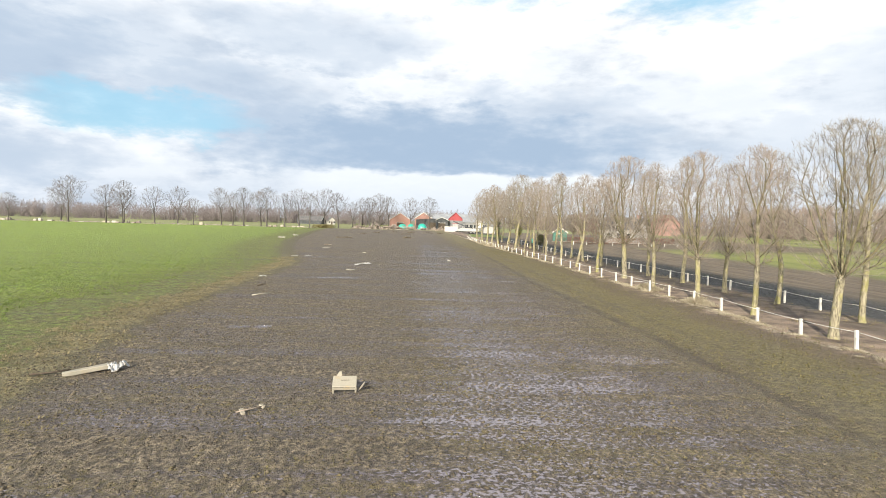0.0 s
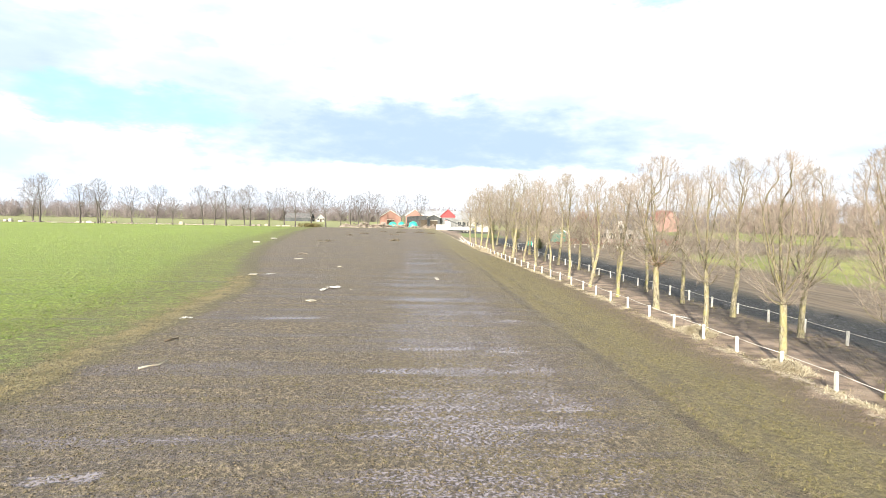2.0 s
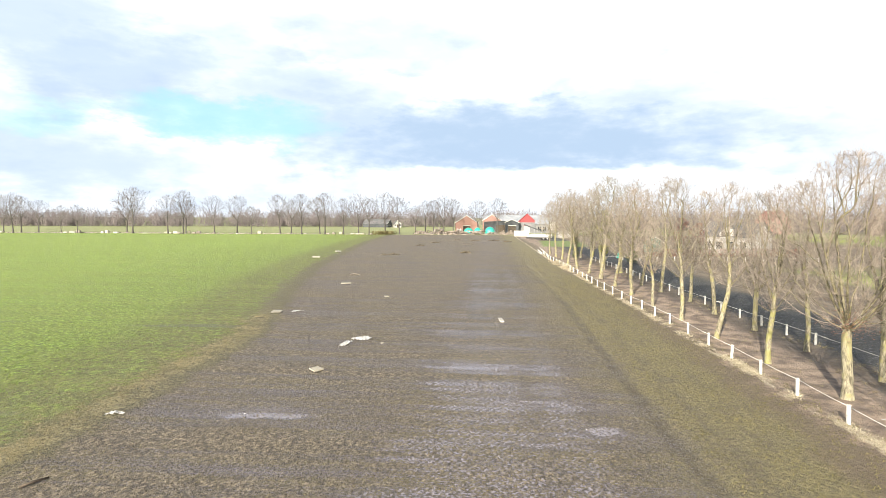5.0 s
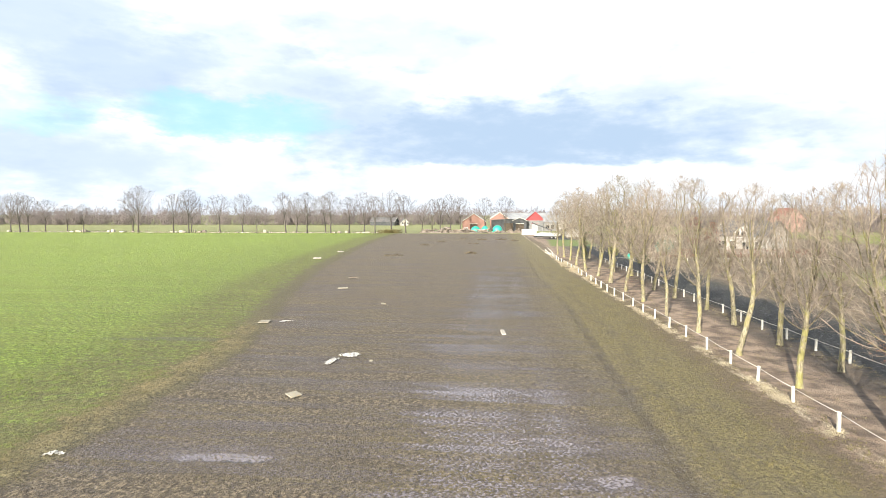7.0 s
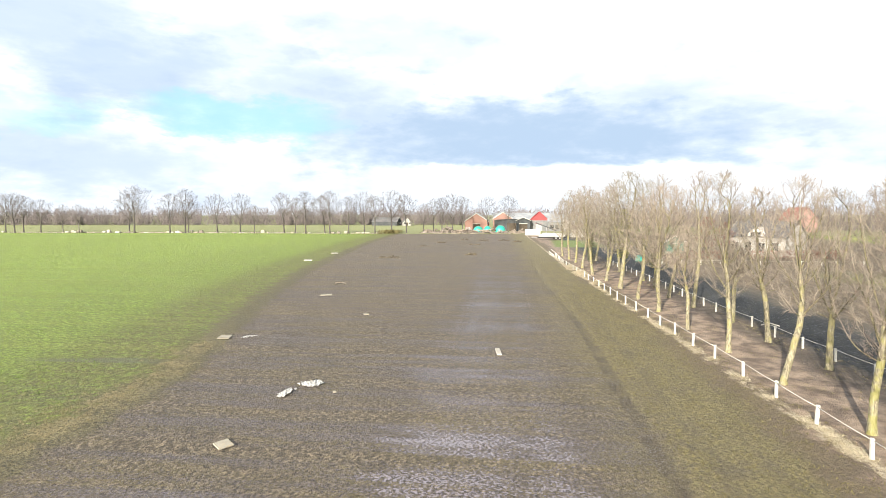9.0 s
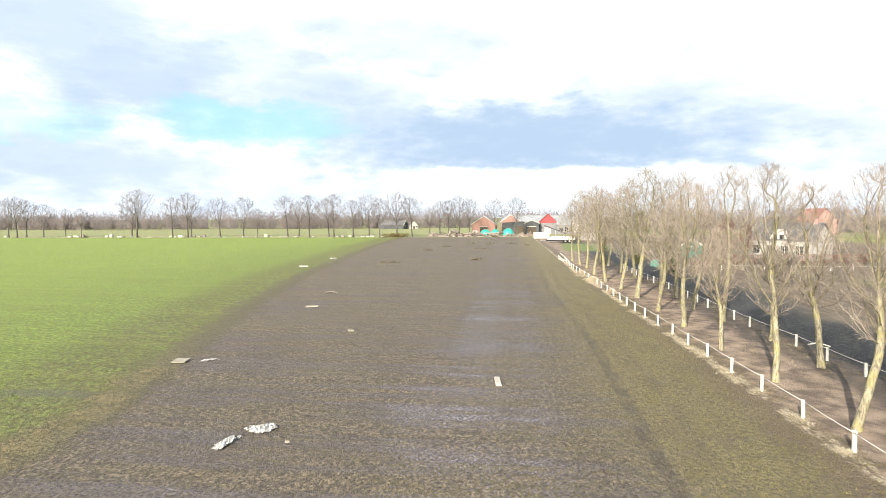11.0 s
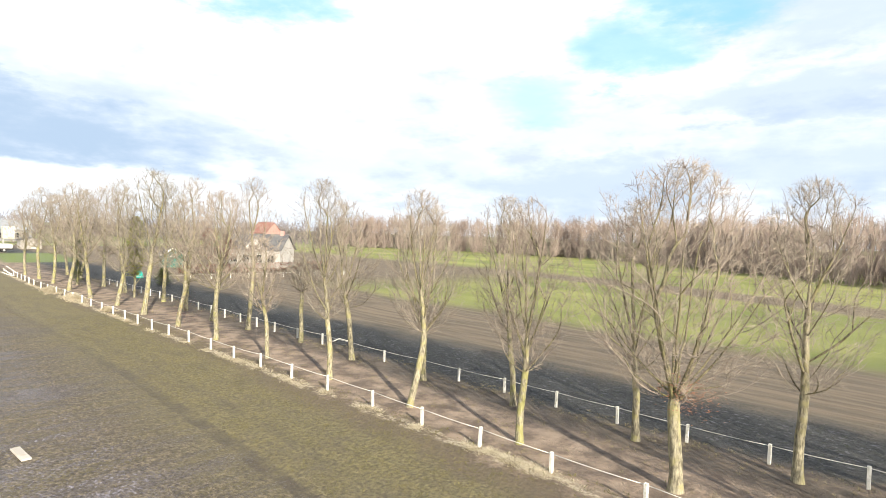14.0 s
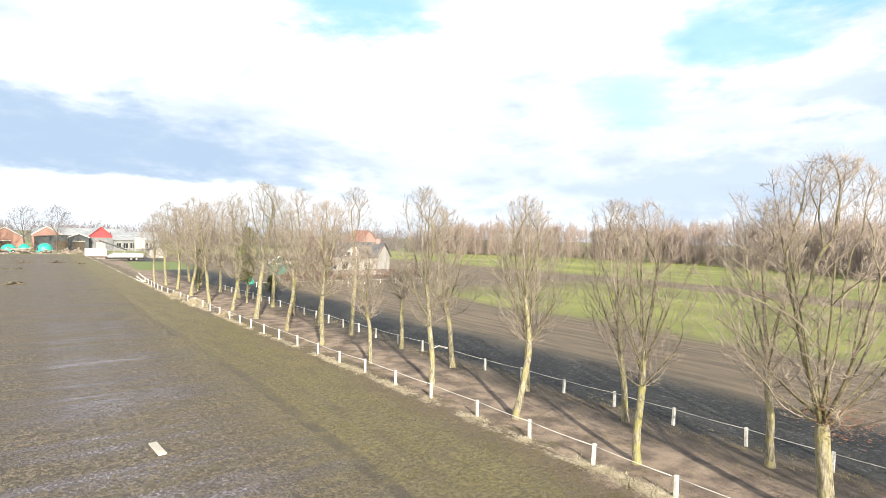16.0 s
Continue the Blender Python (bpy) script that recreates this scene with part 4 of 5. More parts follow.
# ---- farm buildings ----
def gable_barn(name, m, w, length, eave, ridge, wall, roof, label, trim="white_paint", door=None, upper=None, windows=0):
    """A gabled building: front gable on y = 0, centred on x."""
    ob = thing(name, m, label, "barn" if "barn" in name else "house" if "house" in name else "shed")
    h = w / 2
    if upper:
        part("wall", boxed(-h, h, 0, 0.25, 0, eave), wall, ob)
        part("gable", poly_prism([(-h, eave), (h, eave), (0, ridge)], 0.25), upper, ob, "upper gable cladding")
    else:
        part("wall", poly_prism([(-h, 0), (h, 0), (h, eave), (0, ridge), (-h, eave)], 0.25), wall, ob)
    back = part("wall", poly_prism([(-h, 0), (h, 0), (h, eave), (0, ridge), (-h, eave)], 0.25), wall, ob)
    back.location = (0, length - 0.25, 0)
    for s in (-1, 1):
        part("wall", boxed(min(s * h, s * (h - 0.25)), max(s * h, s * (h - 0.25)), 0.26, length - 0.26, 0, eave - 0.02), wall, ob)
        o = 0.35
        k = (ridge - eave) / h
        bm = bmesh.new()
        vs = [bm.verts.new(v) for v in ((0, -o, ridge + 0.03), (s * (h + o), -o, eave - k * o + 0.03), (s * (h + o), length + o, eave - k * o + 0.03), (0, length + o, ridge + 0.03))]
        f = bm.faces.new(vs)
        got = bmesh.ops.extrude_face_region(bm, geom=[f])
        bmesh.ops.translate(bm, verts=[v for v in got["geom"] if isinstance(v, bmesh.types.BMVert)], vec=(0, 0, 0.16))
        bmesh.ops.recalc_face_normals(bm, faces=bm.faces)
        part("roof", bm, roof, ob)
        if trim:
            bm = poly_prism([(0, ridge - 0.06), (s * (h + o), eave - k * o - 0.06), (s * (h + o), eave - k * o + 0.24), (0, ridge + 0.24)], 0.06)
            bmesh.ops.translate(bm, verts=bm.verts, vec=(0, -o - 0.065, 0))
            part("bargeboard", bm, trim, ob)
    if door:
        dw, dh, mat = door
        d = part("door", boxed(-dw / 2, dw / 2, -0.08, -0.01, 0, dh, 0.02), mat, ob, "wide door")
        part("door_frame", boxed(-dw / 2 - 0.15, dw / 2 + 0.15, -0.05, -0.008, dh + 0.01, dh + 0.2), trim or wall, d)
    for i in range(windows):
        cx = -h + w * (i + 0.5) / windows
        if door and abs(cx) < door[0] / 2 + 0.6:
            continue
        add_window(ob, cx, -0.02, 1.0, 1.1, 1.3)
    return ob


def add_window(ob, cx, y, z, w, h, m=None):
    def put(*a):
        bm = boxed(*a)
        if m is not None:
            bmesh.ops.transform(bm, matrix=m, verts=bm.verts)
        return bm
    win = part("window", put(cx - w / 2 - 0.08, cx + w / 2 + 0.08, y - 0.05, y, z - 0.08, z + h + 0.08), "white_paint", ob, "white-framed window")
    part("pane", put(cx - w / 2, cx - 0.03, y - 0.065, y - 0.052, z, z + h), "glass", win, "dark glass pane")
    part("pane", put(cx + 0.03, cx + w / 2, y - 0.065, y - 0.052, z, z + h), "glass", win, "dark glass pane")


gable_barn("brick_barn", pose(-4, 285, 0), 10.8, 26, 4.5, 8.0, "brick", "grey_roof", "red brick barn with white bargeboards and grey roof", door=(3.4, 3.2, "dark_wood"))
gable_barn("brick_barn", pose(8.2, 291, 0), 9.0, 24, 5.6, 8.6, "brick", "grey_roof", "pink brick barn with white bargeboards behind the open shed", windows=3)
gable_barn("open_shed", pose(12.6, 283, 0), 16.6, 7, 4.9, 5.5, "dark_clad", "dark_roof", "dark grey boarded shed with low roof", trim=None, door=(5.0, 3.6, "dark_wood"))
gable_barn("dark_shed", pose(17.4, 280.5, 0), 6.2, 2.2, 4.9, 6.2, "dark_clad", "dark_roof", "dark boarded shed front with white roof edge", door=(3.6, 3.4, "dark_wood"))
gable_barn("long_barn", pose(34, 300, 0, 0, 0, 90), 15, 30, 4.4, 8.2, "grey_wall", "grey_roof", "long barn with pale walls and grey corrugated roof", trim=None)
gable_barn("red_barn", pose(24.6, 284, 0), 8.8, 22, 4.9, 8.9, "grey_wall", "grey_roof", "barn with red sheet gable over pale wall", upper="red_sheet", trim="red_sheet", door=(3.0, 3.2, "steel"))
ob = gable_barn("long_barn", pose(44, 288, 0, 0, 0, 90), 13, 15.5, 4.2, 7.3, "grey_wall", "grey_roof", "low pale barn with grey roof and a row of windows", trim=None)
gable_barn("farmhouse", pose(-55, 395, 0, 0, 0, 20), 4.6, 7, 2.4, 4.8, "concrete", "dark_roof", "distant white house with dark pitched roof", door=(1.2, 2.2, "dark_wood"), windows=4)
gable_barn("farmhouse", pose(-62, 402, 0, 0, 0, 80), 9, 18, 2.6, 5.6, "dark_clad", "dark_roof", "distant low dark barn with dark roof", windows=4)


def hall_windows():
    for i in range(6):
        w = thing("window", pose(30.2 + i * 2.3, 281.4, 0), "white barn window set in pale wall", "window", "barn windows", "structure")
        part("window_frame", boxed(-0.9, 0.9, -0.06, 0.0, 0.9, 3.1), "concrete", w)
        part("pane", boxed(-0.78, -0.05, -0.075, -0.062, 1.0, 3.0), "glass", w)
        part("pane", boxed(0.05, 0.78, -0.075, -0.062, 1.0, 3.0), "glass", w)


hall_windows()


def wheel(parent, x, y, z, r=0.5, w=0.28):
    bm = bmesh.new()
    bmesh.ops.create_cone(bm, cap_ends=True, segments=18, radius1=r, radius2=r, depth=w, matrix=pose(x, y, z, 90, 0, 0))
    tyre = part("wheel", bm, "rubber", parent, "black tyre")
    bm = bmesh.new()
    bmesh.ops.create_cone(bm, cap_ends=True, segments=14, radius1=r * 0.55, radius2=r * 0.5, depth=w + 0.04, matrix=pose(x, y, z, 90, 0, 0))
    part("rim", bm, "steel", tyre, "steel rim")


def trailer():
    ob = thing("trailer", pose(22.3, 200, 0, 0, 0, 3), "long white covered trailer parked at the field edge", "trailer")
    bm = poly_prism([(-3.9, 0.95), (3.9, 0.9), (4.0, 1.75), (3.6, 1.95), (-2.2, 2.05), (-3.6, 1.5)], 2.4)
    bmesh.ops.translate(bm, verts=bm.verts, vec=(0, -1.2, 0))
    part("body", bm, "plastic", ob, "white sheeted body")
    part("chassis", boxed(-4.2, 4.2, -0.9, 0.9, 0.55, 0.89), "rubber", ob, "dark chassis")
    part("drawbar", boxed(-6.0, -4.3, -0.08, 0.08, 0.55, 0.7), "steel", ob)
    for x in (1.2, 2.4):
        for y in (-1.0, 1.0):
            wheel(ob, x, y, 0.5)


def container():
    ob = thing("container", pose(18.6, 232, 0), "low white steel container in front of the barns", "container")
    part("body", boxed(-2.7, 2.7, -1.2, 1.2, 0.1, 2.2, 0.04), "white_wall", ob)
    for i in range(8):
        part("rib", boxed(-2.5 + i * 0.68, -2.35 + i * 0.68, -1.26, -1.205, 0.25, 2.1), "white_wall", ob)
    part("skid", boxed(-2.6, 2.6, -1.0, 1.0, -0.05, 0.095), "steel", ob)


def silo():
    ob = thing("silo", pose(34.4, 262, 0), "square white feed silo beside the barn", "silo")
    part("tank", boxed(-1.6, 1.6, -1.5, 1.5, 1.4, 5.4, 0.15), "white_wall", ob)
    for x in (-1.3, 1.3):
        for y in (-1.2, 1.2):
            part("leg", boxed(x - 0.1, x + 0.1, y - 0.1, y + 0.1, 0, 1.4), "steel", ob)


def conveyor():
    ob = thing("conveyor", pose(24, 243, 0), "dark sloping farm conveyor behind the white container", "conveyor")
    bm = poly_prism([(-3.6, 4.2), (-3.6, 4.7), (4.2, 1.7), (4.2, 1.2)], 0.9)
    part("belt_frame", bm, "dark_clad", ob)
    for x, h in ((-2.8, 4.0), (0.5, 2.75), (3.4, 1.6)):
        for y in (0.05, 0.75):
            part("leg", boxed(x - 0.07, x + 0.07, y, y + 0.12, 0, h), "steel", ob)


def flat_cart():
    ob = thing("flat_cart", pose(0.6, 258.5, 0, 0, 0, 4), "grey flat farm cart before the teal stacks", "cart")
    part("deck", boxed(-2.6, 2.6, -1.0, 1.0, 0.95, 1.1, 0.02), "concrete", ob)
    part("side_rail", boxed(-2.6, 2.6, -1.05, -1.0, 1.11, 1.4), "steel", ob)
    for x in (-1.8, 1.8):
        for y in (-0.9, 0.9):
            wheel(ob, x, y, 0.45, 0.45, 0.22)


def big_bag():
    ob = thing("big_bag", pose(-6.4, 259, 0, 0, 0, 12), "full white bulk bag standing by the rubble", "bag")
    bm = boxed(-0.9, 0.9, -0.8, 0.8, -0.03, 2.2, 0.25)
    for v in bm.verts:
        k = 1 + 0.14 * math.sin(max(v.co.z, 0) * 1.4)
        v.co.x *= k
        v.co.y *= k
    part("sack", bm, "plastic", ob)
    for x in (-0.6, 0.6):
        part("loop", boxed(x - 0.06, x + 0.06, -0.3, 0.3, 2.21, 2.4), "plastic", ob)


trailer(), container(), silo(), conveyor(), flat_cart(), big_bag()
gable_barn("bunker_shed", pose(33, 218, 0), 4.6, 5, 2.3, 2.9, "concrete", "dark_roof", "small grey concrete shed with dark roof", trim=None)


def tarp_stack(x, y, w, h, length):
    ob = thing("tarpaulin_stack", pose(x, y, 0), "teal tarpaulin stretched over a rounded stack", "tarpaulin", "teal stacks")
    bm = bmesh.new()
    n, m = 14, 8
    grid = []
    for j in range(m + 1):
        row = []
        for i in range(n + 1):
            a = math.pi * i / n
            k = 1 - 0.55 * abs(2 * j / m - 1) ** 3
            row.append(bm.verts.new((-math.cos(a) * w / 2 * k, length * j / m, h * math.sin(a) ** 0.7 * k + 0.06 * noise.noise((i * 0.9, j * 0.9, x)))))
        grid.append(row)
    for j in range(m):
        for i in range(n):
            bm.faces.new((grid[j][i], grid[j][i + 1], grid[j + 1][i + 1], grid[j + 1][i]))
    bm.faces.new(grid[0][::-1]), bm.faces.new(grid[-1])
    bmesh.ops.recalc_face_normals(bm, faces=bm.faces)
    part("tarpaulin", bm, "teal", ob, smooth=True)
    for k in (0.4, 0.6):
        V, F = [], []
        pts = [Vector((-math.cos(a) * w / 2 * 1.02, length * k, h * max(math.sin(a), 0) ** 0.7 * 1.02 + 0.02)) for a in np.linspace(0, math.pi, 12)]
        tube(V, F, pts, [0.03] * 12, 5)
        part("rope", mesh_of("rope", V, F, "steel"), None, ob, "grey tie rope")


for a in ((-2.4, 262, 4.2, 2.6, 3.5), (1.6, 263, 3.4, 2.7, 3.5), (7.0, 262, 4.4, 3.0, 4)):
    tarp_stack(*a)


def lump(r, size, flat=0.6):
    """A rough stone: a low icosphere pushed about."""
    bm = bmesh.new()
    bmesh.ops.create_icosphere(bm, subdivisions=1, radius=size)
    for v in bm.verts:
        v.co *= r.uniform(0.7, 1.25)
        v.co.z *= flat
    V, F = [v.co.copy() for v in bm.verts], [tuple(v.index for v in f.verts) for f in bm.faces]
    bm.free()
    return V, F


def heap(name, x0, x1, y0, y1, h, count, size, mat, label, category):
    r = random.Random(int(x0 * 7 + y0))
    rows = []
    for _ in range(count):
        u, v = r.random(), r.random()
        crest = math.sin(math.pi * u) ** 0.5 * math.sin(math.pi * v) * (0.6 + 0.4 * math.sin(u * 17 + x0))
        s = r.uniform(0.5, 1.4)
        rows.append((x0 + (x1 - x0) * u, y0 + (y1 - y0) * v, h * crest * r.uniform(0.2, 1.0), r.uniform(0, 6.28), s, s * r.uniform(0.6, 1.2)))
    tagged(new(name, stamp(name, *lump(r, size), rows, mat)), label, category, kind="stuff")


heap("rubble_heap", -25, -2, 249, 257, 3.0, 900, 0.38, "rubble", "heap of pale broken rubble and roots at the field edge", "rubble")
heap("rubble_heap", -5, 12, 251, 257, 1.6, 480, 0.32, "rubble", "low heap of pale rubble before the teal stacks", "rubble")
heap("soil_heap", -26, -2, 252, 258, 2.6, 420, 0.42, "clod", "dark heap of soil among the rubble", "soil")
heap("brush_heap", 10, 19, 250, 256, 2.3, 240, 0.45, "log", "brown heap of cut brushwood", "brushwood")


def log_pile():
    r = random.Random(3)
    for i in range(26):
        ob = thing("log", pose(r.uniform(-24, 8), r.uniform(249, 252), r.uniform(0.15, 1.7), r.uniform(-25, 25), 0, r.uniform(0, 180)), "rough cut tree trunk lying on the rubble heap", "log", "logs at the field edge")
        V, F = [], []
        L, rad = r.uniform(1.5, 4), r.uniform(0.16, 0.34)
        tube(V, F, [Vector((0, -L / 2, 0)), Vector((0.1, 0, 0.05)), Vector((0, L / 2, 0))], [rad, rad * 0.9, rad * 0.75], 8, True)
        part("stem", mesh_of("stem", V, F, "log", True), None, ob)


log_pile()


# pale blocks and wrapped bales along the far edge of the crop
def edge_blocks():
    r = random.Random(9)
    rows = [(-206, 3, 0.8), (-176, 9, 1.0), (-170, 4, 1.3), (-160, 5, 1.8), (-153, 3, 0.7), (-140, 4, 0.6), (-131, 9, 1.1), (-121, 8, 1.3), (-112, 5, 0.6), (-99, 5, 0.6),
            (-90, 4, 1.6), (-84, 6, 0.7), (-77, 4, 1.4), (-70, 4, 0.7), (-60, 5, 0.8), (-55, 4, 1.2), (-50, 6, 1.1), (-46, 3, 1.3), (-42, 4, 0.9)]
    for x, w, h in rows:
        n = max(1, int(w / 2.2))
        for k in range(n):
            ob = thing("wrapped_bale", pose(x + k * 2.1, 246 + r.uniform(-1, 1), 0, 0, 0, r.uniform(-12, 12)), "pale wrapped bale lying at the edge of the crop", "bale", "bales at the field edge")
            k = r.uniform(0.5, 1.05)
            part("wrap", boxed(-k, k, -0.6, 0.6, -0.05, h * r.uniform(0.45, 1.0), 0.2), r.choice(("pale_board", "board", "rubble", "board")), ob)
    heap("rubble_row", -205, -40, 246.5, 248, 0.5, 420, 0.4, "rubble", "scattered pale stones along the crop edge", "rubble")
    bush = [(-36.5 + r.gauss(0, 2.0), 247 + r.gauss(0, 1), 0, r.uniform(0, 6), 0.32, 0.13) for _ in range(26)]
    tagged(new("bush", stamp("bush", *brush_template(8, 13, 5, 60, 0.3), bush, "olive")), "low olive bramble bush at the field corner", "bush", kind="stuff")


edge_blocks()


# ---- house and shed behind the paddock ----
def villa():
    gable_barn("farmhouse", pose(132, 283, 0, 0, 0, 200), 11, 9, 5.6, 10.4, "brick", "red_tile", "big brick farmhouse with tall red tile roof behind trees")
    ob = gable_barn("villa_house", pose(53.6, 144.2, 0, 0, 0, 219.7), 8, 10.5, 3.6, 6.3, "concrete", "dark_roof", "low white house with dark windows and brown-grey roof behind a hedge")
    side = pose(4.02, 0, 0, 0, 0, 90)
    for i in range(4):
        add_window(ob, 1.5 + i * 2.4, 0.0, 1.0, 1.2, 1.5, side)
    bm = poly_prism([(3.9, 3.2), (6.7, 3.2), (6.7, 4.1), (5.3, 5.4), (3.9, 4.1)], 2.5)
    bmesh.ops.transform(bm, matrix=pose(4.2, 0, 0, 0, 0, 90), verts=bm.verts)
    por = part("dormer", bm, "white_wall", ob, "white dormer gable")
    for k in (4.4, 5.5):
        bm = boxed(k, k + 0.7, -0.05, -0.01, 3.5, 4.4)
        bmesh.ops.transform(bm, matrix=pose(4.2, 0, 0, 0, 0, 90), verts=bm.verts)
        part("pane", bm, "glass", por, "dark glass pane")
    part("chimney", boxed(-0.4, 0.4, 9, 9.8, 5.6, 7.2, 0.03), "brick", ob, "brick chimney")


villa()
tarp_stack(29.3, 122.6, 1.1, 1.0, 1.2)
gable_barn("garden_shed", pose(40.8, 142, 0, 0, 0, -10), 3.4, 3, 2.3, 3.4, "green_wood", "dark_roof", "small teal-green wooden garden shed", door=(1.0, 1.9, "green_wood"))


def leafy(name, spots, leaf, mat, label, category):
    V = [(-leaf, 0, 0), (0, -leaf * 0.5, leaf * 0.25), (leaf, 0, 0.1 * leaf), (0, leaf * 0.5, leaf * 0.25)]
    F = [(0, 1, 2, 3)]
    return tagged(new(name, stamp(name, V, F, spots, mat)), label, category, kind="stuff")


def hedge_rows():
    r = random.Random(4)
    rows = []
    for _ in range(9000):
        u = r.random()
        rows.append((36 + u * 30, 127 + u * 4 + r.uniform(-0.6, 0.6), 1.5 * r.random() ** 0.8, r.uniform(0, 6.28), r.uniform(0.8, 1.5), r.uniform(-2, 2)))
    leafy("hedge", rows, 0.12, "hedge", "low reddish-brown beech hedge before the house", "hedge")
    for cx, cy, h, w, mat, label in ((43, 132, 7.5, 3.4, "hedge", "russet tree still holding dry leaves"), (47.5, 135, 6.5, 2.8, "hedge", "russet tree still holding dry leaves"),
                                     (21.9, 101.0, 8.6, 1.7, "ivy_light", "yellow-green evergreen bush between the trees"), (20.4, 116.5, 5.6, 1.2, "ivy", "dark ivy-covered evergreen bush"),
                                     (28.6, 112, 2.2, 1.6, "ivy", "dark evergreen shrub behind the fence")):
        ob = thing("leafy_tree" if mat == "hedge" else "evergreen_bush", pose(cx, cy, 0), label, "tree" if mat == "hedge" else "bush")
        V, F = [], []
        tube(V, F, [Vector((0, 0, -0.1)), Vector((0.1, 0, h * 0.5)), Vector((0, 0.1, h * 0.9))], [0.14, 0.09, 0.03], 6)
        for k in range(10):
            a, z = k * 2.4, h * (0.15 + 0.07 * k)
            tube(V, F, [Vector((0.05, 0, z)), Vector((math.cos(a) * w * 0.6, math.sin(a) * w * 0.6, z + h * 0.15))], [0.05, 0.01], 4)
        part("trunk", mesh_of("trunk", V, F, "bark", True), None, ob)
        rows = []
        for _ in range(1500 if mat == "ivy" else 3200):
            a, z = r.uniform(0, 6.28), r.random() ** 0.8
            wide = w * (0.55 + 0.5 * noise.noise((a * 1.3, z * 5, cx))) * math.sin(math.pi * (0.12 + 0.85 * z)) ** 0.6
            k = r.random() ** 0.4
            rows.append((math.cos(a) * wide * k, math.sin(a) * wide * k, (0.02 if mat == "ivy" else 0.25) * h + z * h * (0.95 if mat == "ivy" else 0.72), r.uniform(0, 6.28), r.uniform(0.7, 1.4), r.uniform(-2.5, 2.5)))
        L = 0.13
        me = stamp("leaves", [(-L, 0, 0), (0, -L * 0.5, L * 0.25), (L, 0, 0.1 * L), (0, L * 0.5, L * 0.25)], [(0, 1, 2, 3)], rows, mat)
        tagged(part("leaf_mass", me, None, ob), kind="stuff")


hedge_rows()


# ---- growth and litter on the ground ----
def scatter(count, x0, x1, y0, y1, seed, keep=None):
    r = random.Random(seed)
    out = []
    while len(out) < count:
        x, y = r.uniform(x0, x1), y0 + (y1 - y0) * r.random()
        if keep is None or r.random() < keep(x, y):
            out.append((x, y, height_at(x, y)))
    return out, r


def blades(seed, n, length, spread_, width, droop=0.3):
    """A tuft of pointed bent blades."""
    r = random.Random(seed)
    V, F = [], []
    for k in range(n):
        a, o = r.uniform(0, 6.28), r.uniform(0, spread_ * 0.4)
        h, out = length * r.uniform(0.6, 1.1), spread_ * r.uniform(0.3, 1.0)
        c, s = math.cos(a), math.sin(a)
        b = Vector((c * o, s * o, -0.01))
        mid = Vector((c * (o + out * 0.45), s * (o + out * 0.45), h * 0.75))
        tip = Vector((c * (o + out), s * (o + out), h * (1 - droop)))
        side = Vector((-s, c, 0)) * width
        n0 = len(V)
        V.extend((b - side, b + side, mid + side * 0.7, mid - side * 0.7, tip))
        F.extend(((n0, n0 + 1, n0 + 2, n0 + 3), (n0 + 3, n0 + 2, n0 + 4)))
    return V, F


def clod_shape(seed):
    r = random.Random(seed)
    V = [Vector((1, 0, 0)), Vector((0, 1, 0)), Vector((-1, 0, 0)), Vector((0, -1, 0)), Vector((0.1, 0.1, 0.8)), Vector((0, 0, -0.5))]
    V = [v * r.uniform(0.7, 1.3) for v in V]
    return V, [(0, 1, 4), (1, 2, 4), (2, 3, 4), (3, 0, 4), (1, 0, 5), (2, 1, 5), (3, 2, 5), (0, 3, 5)]


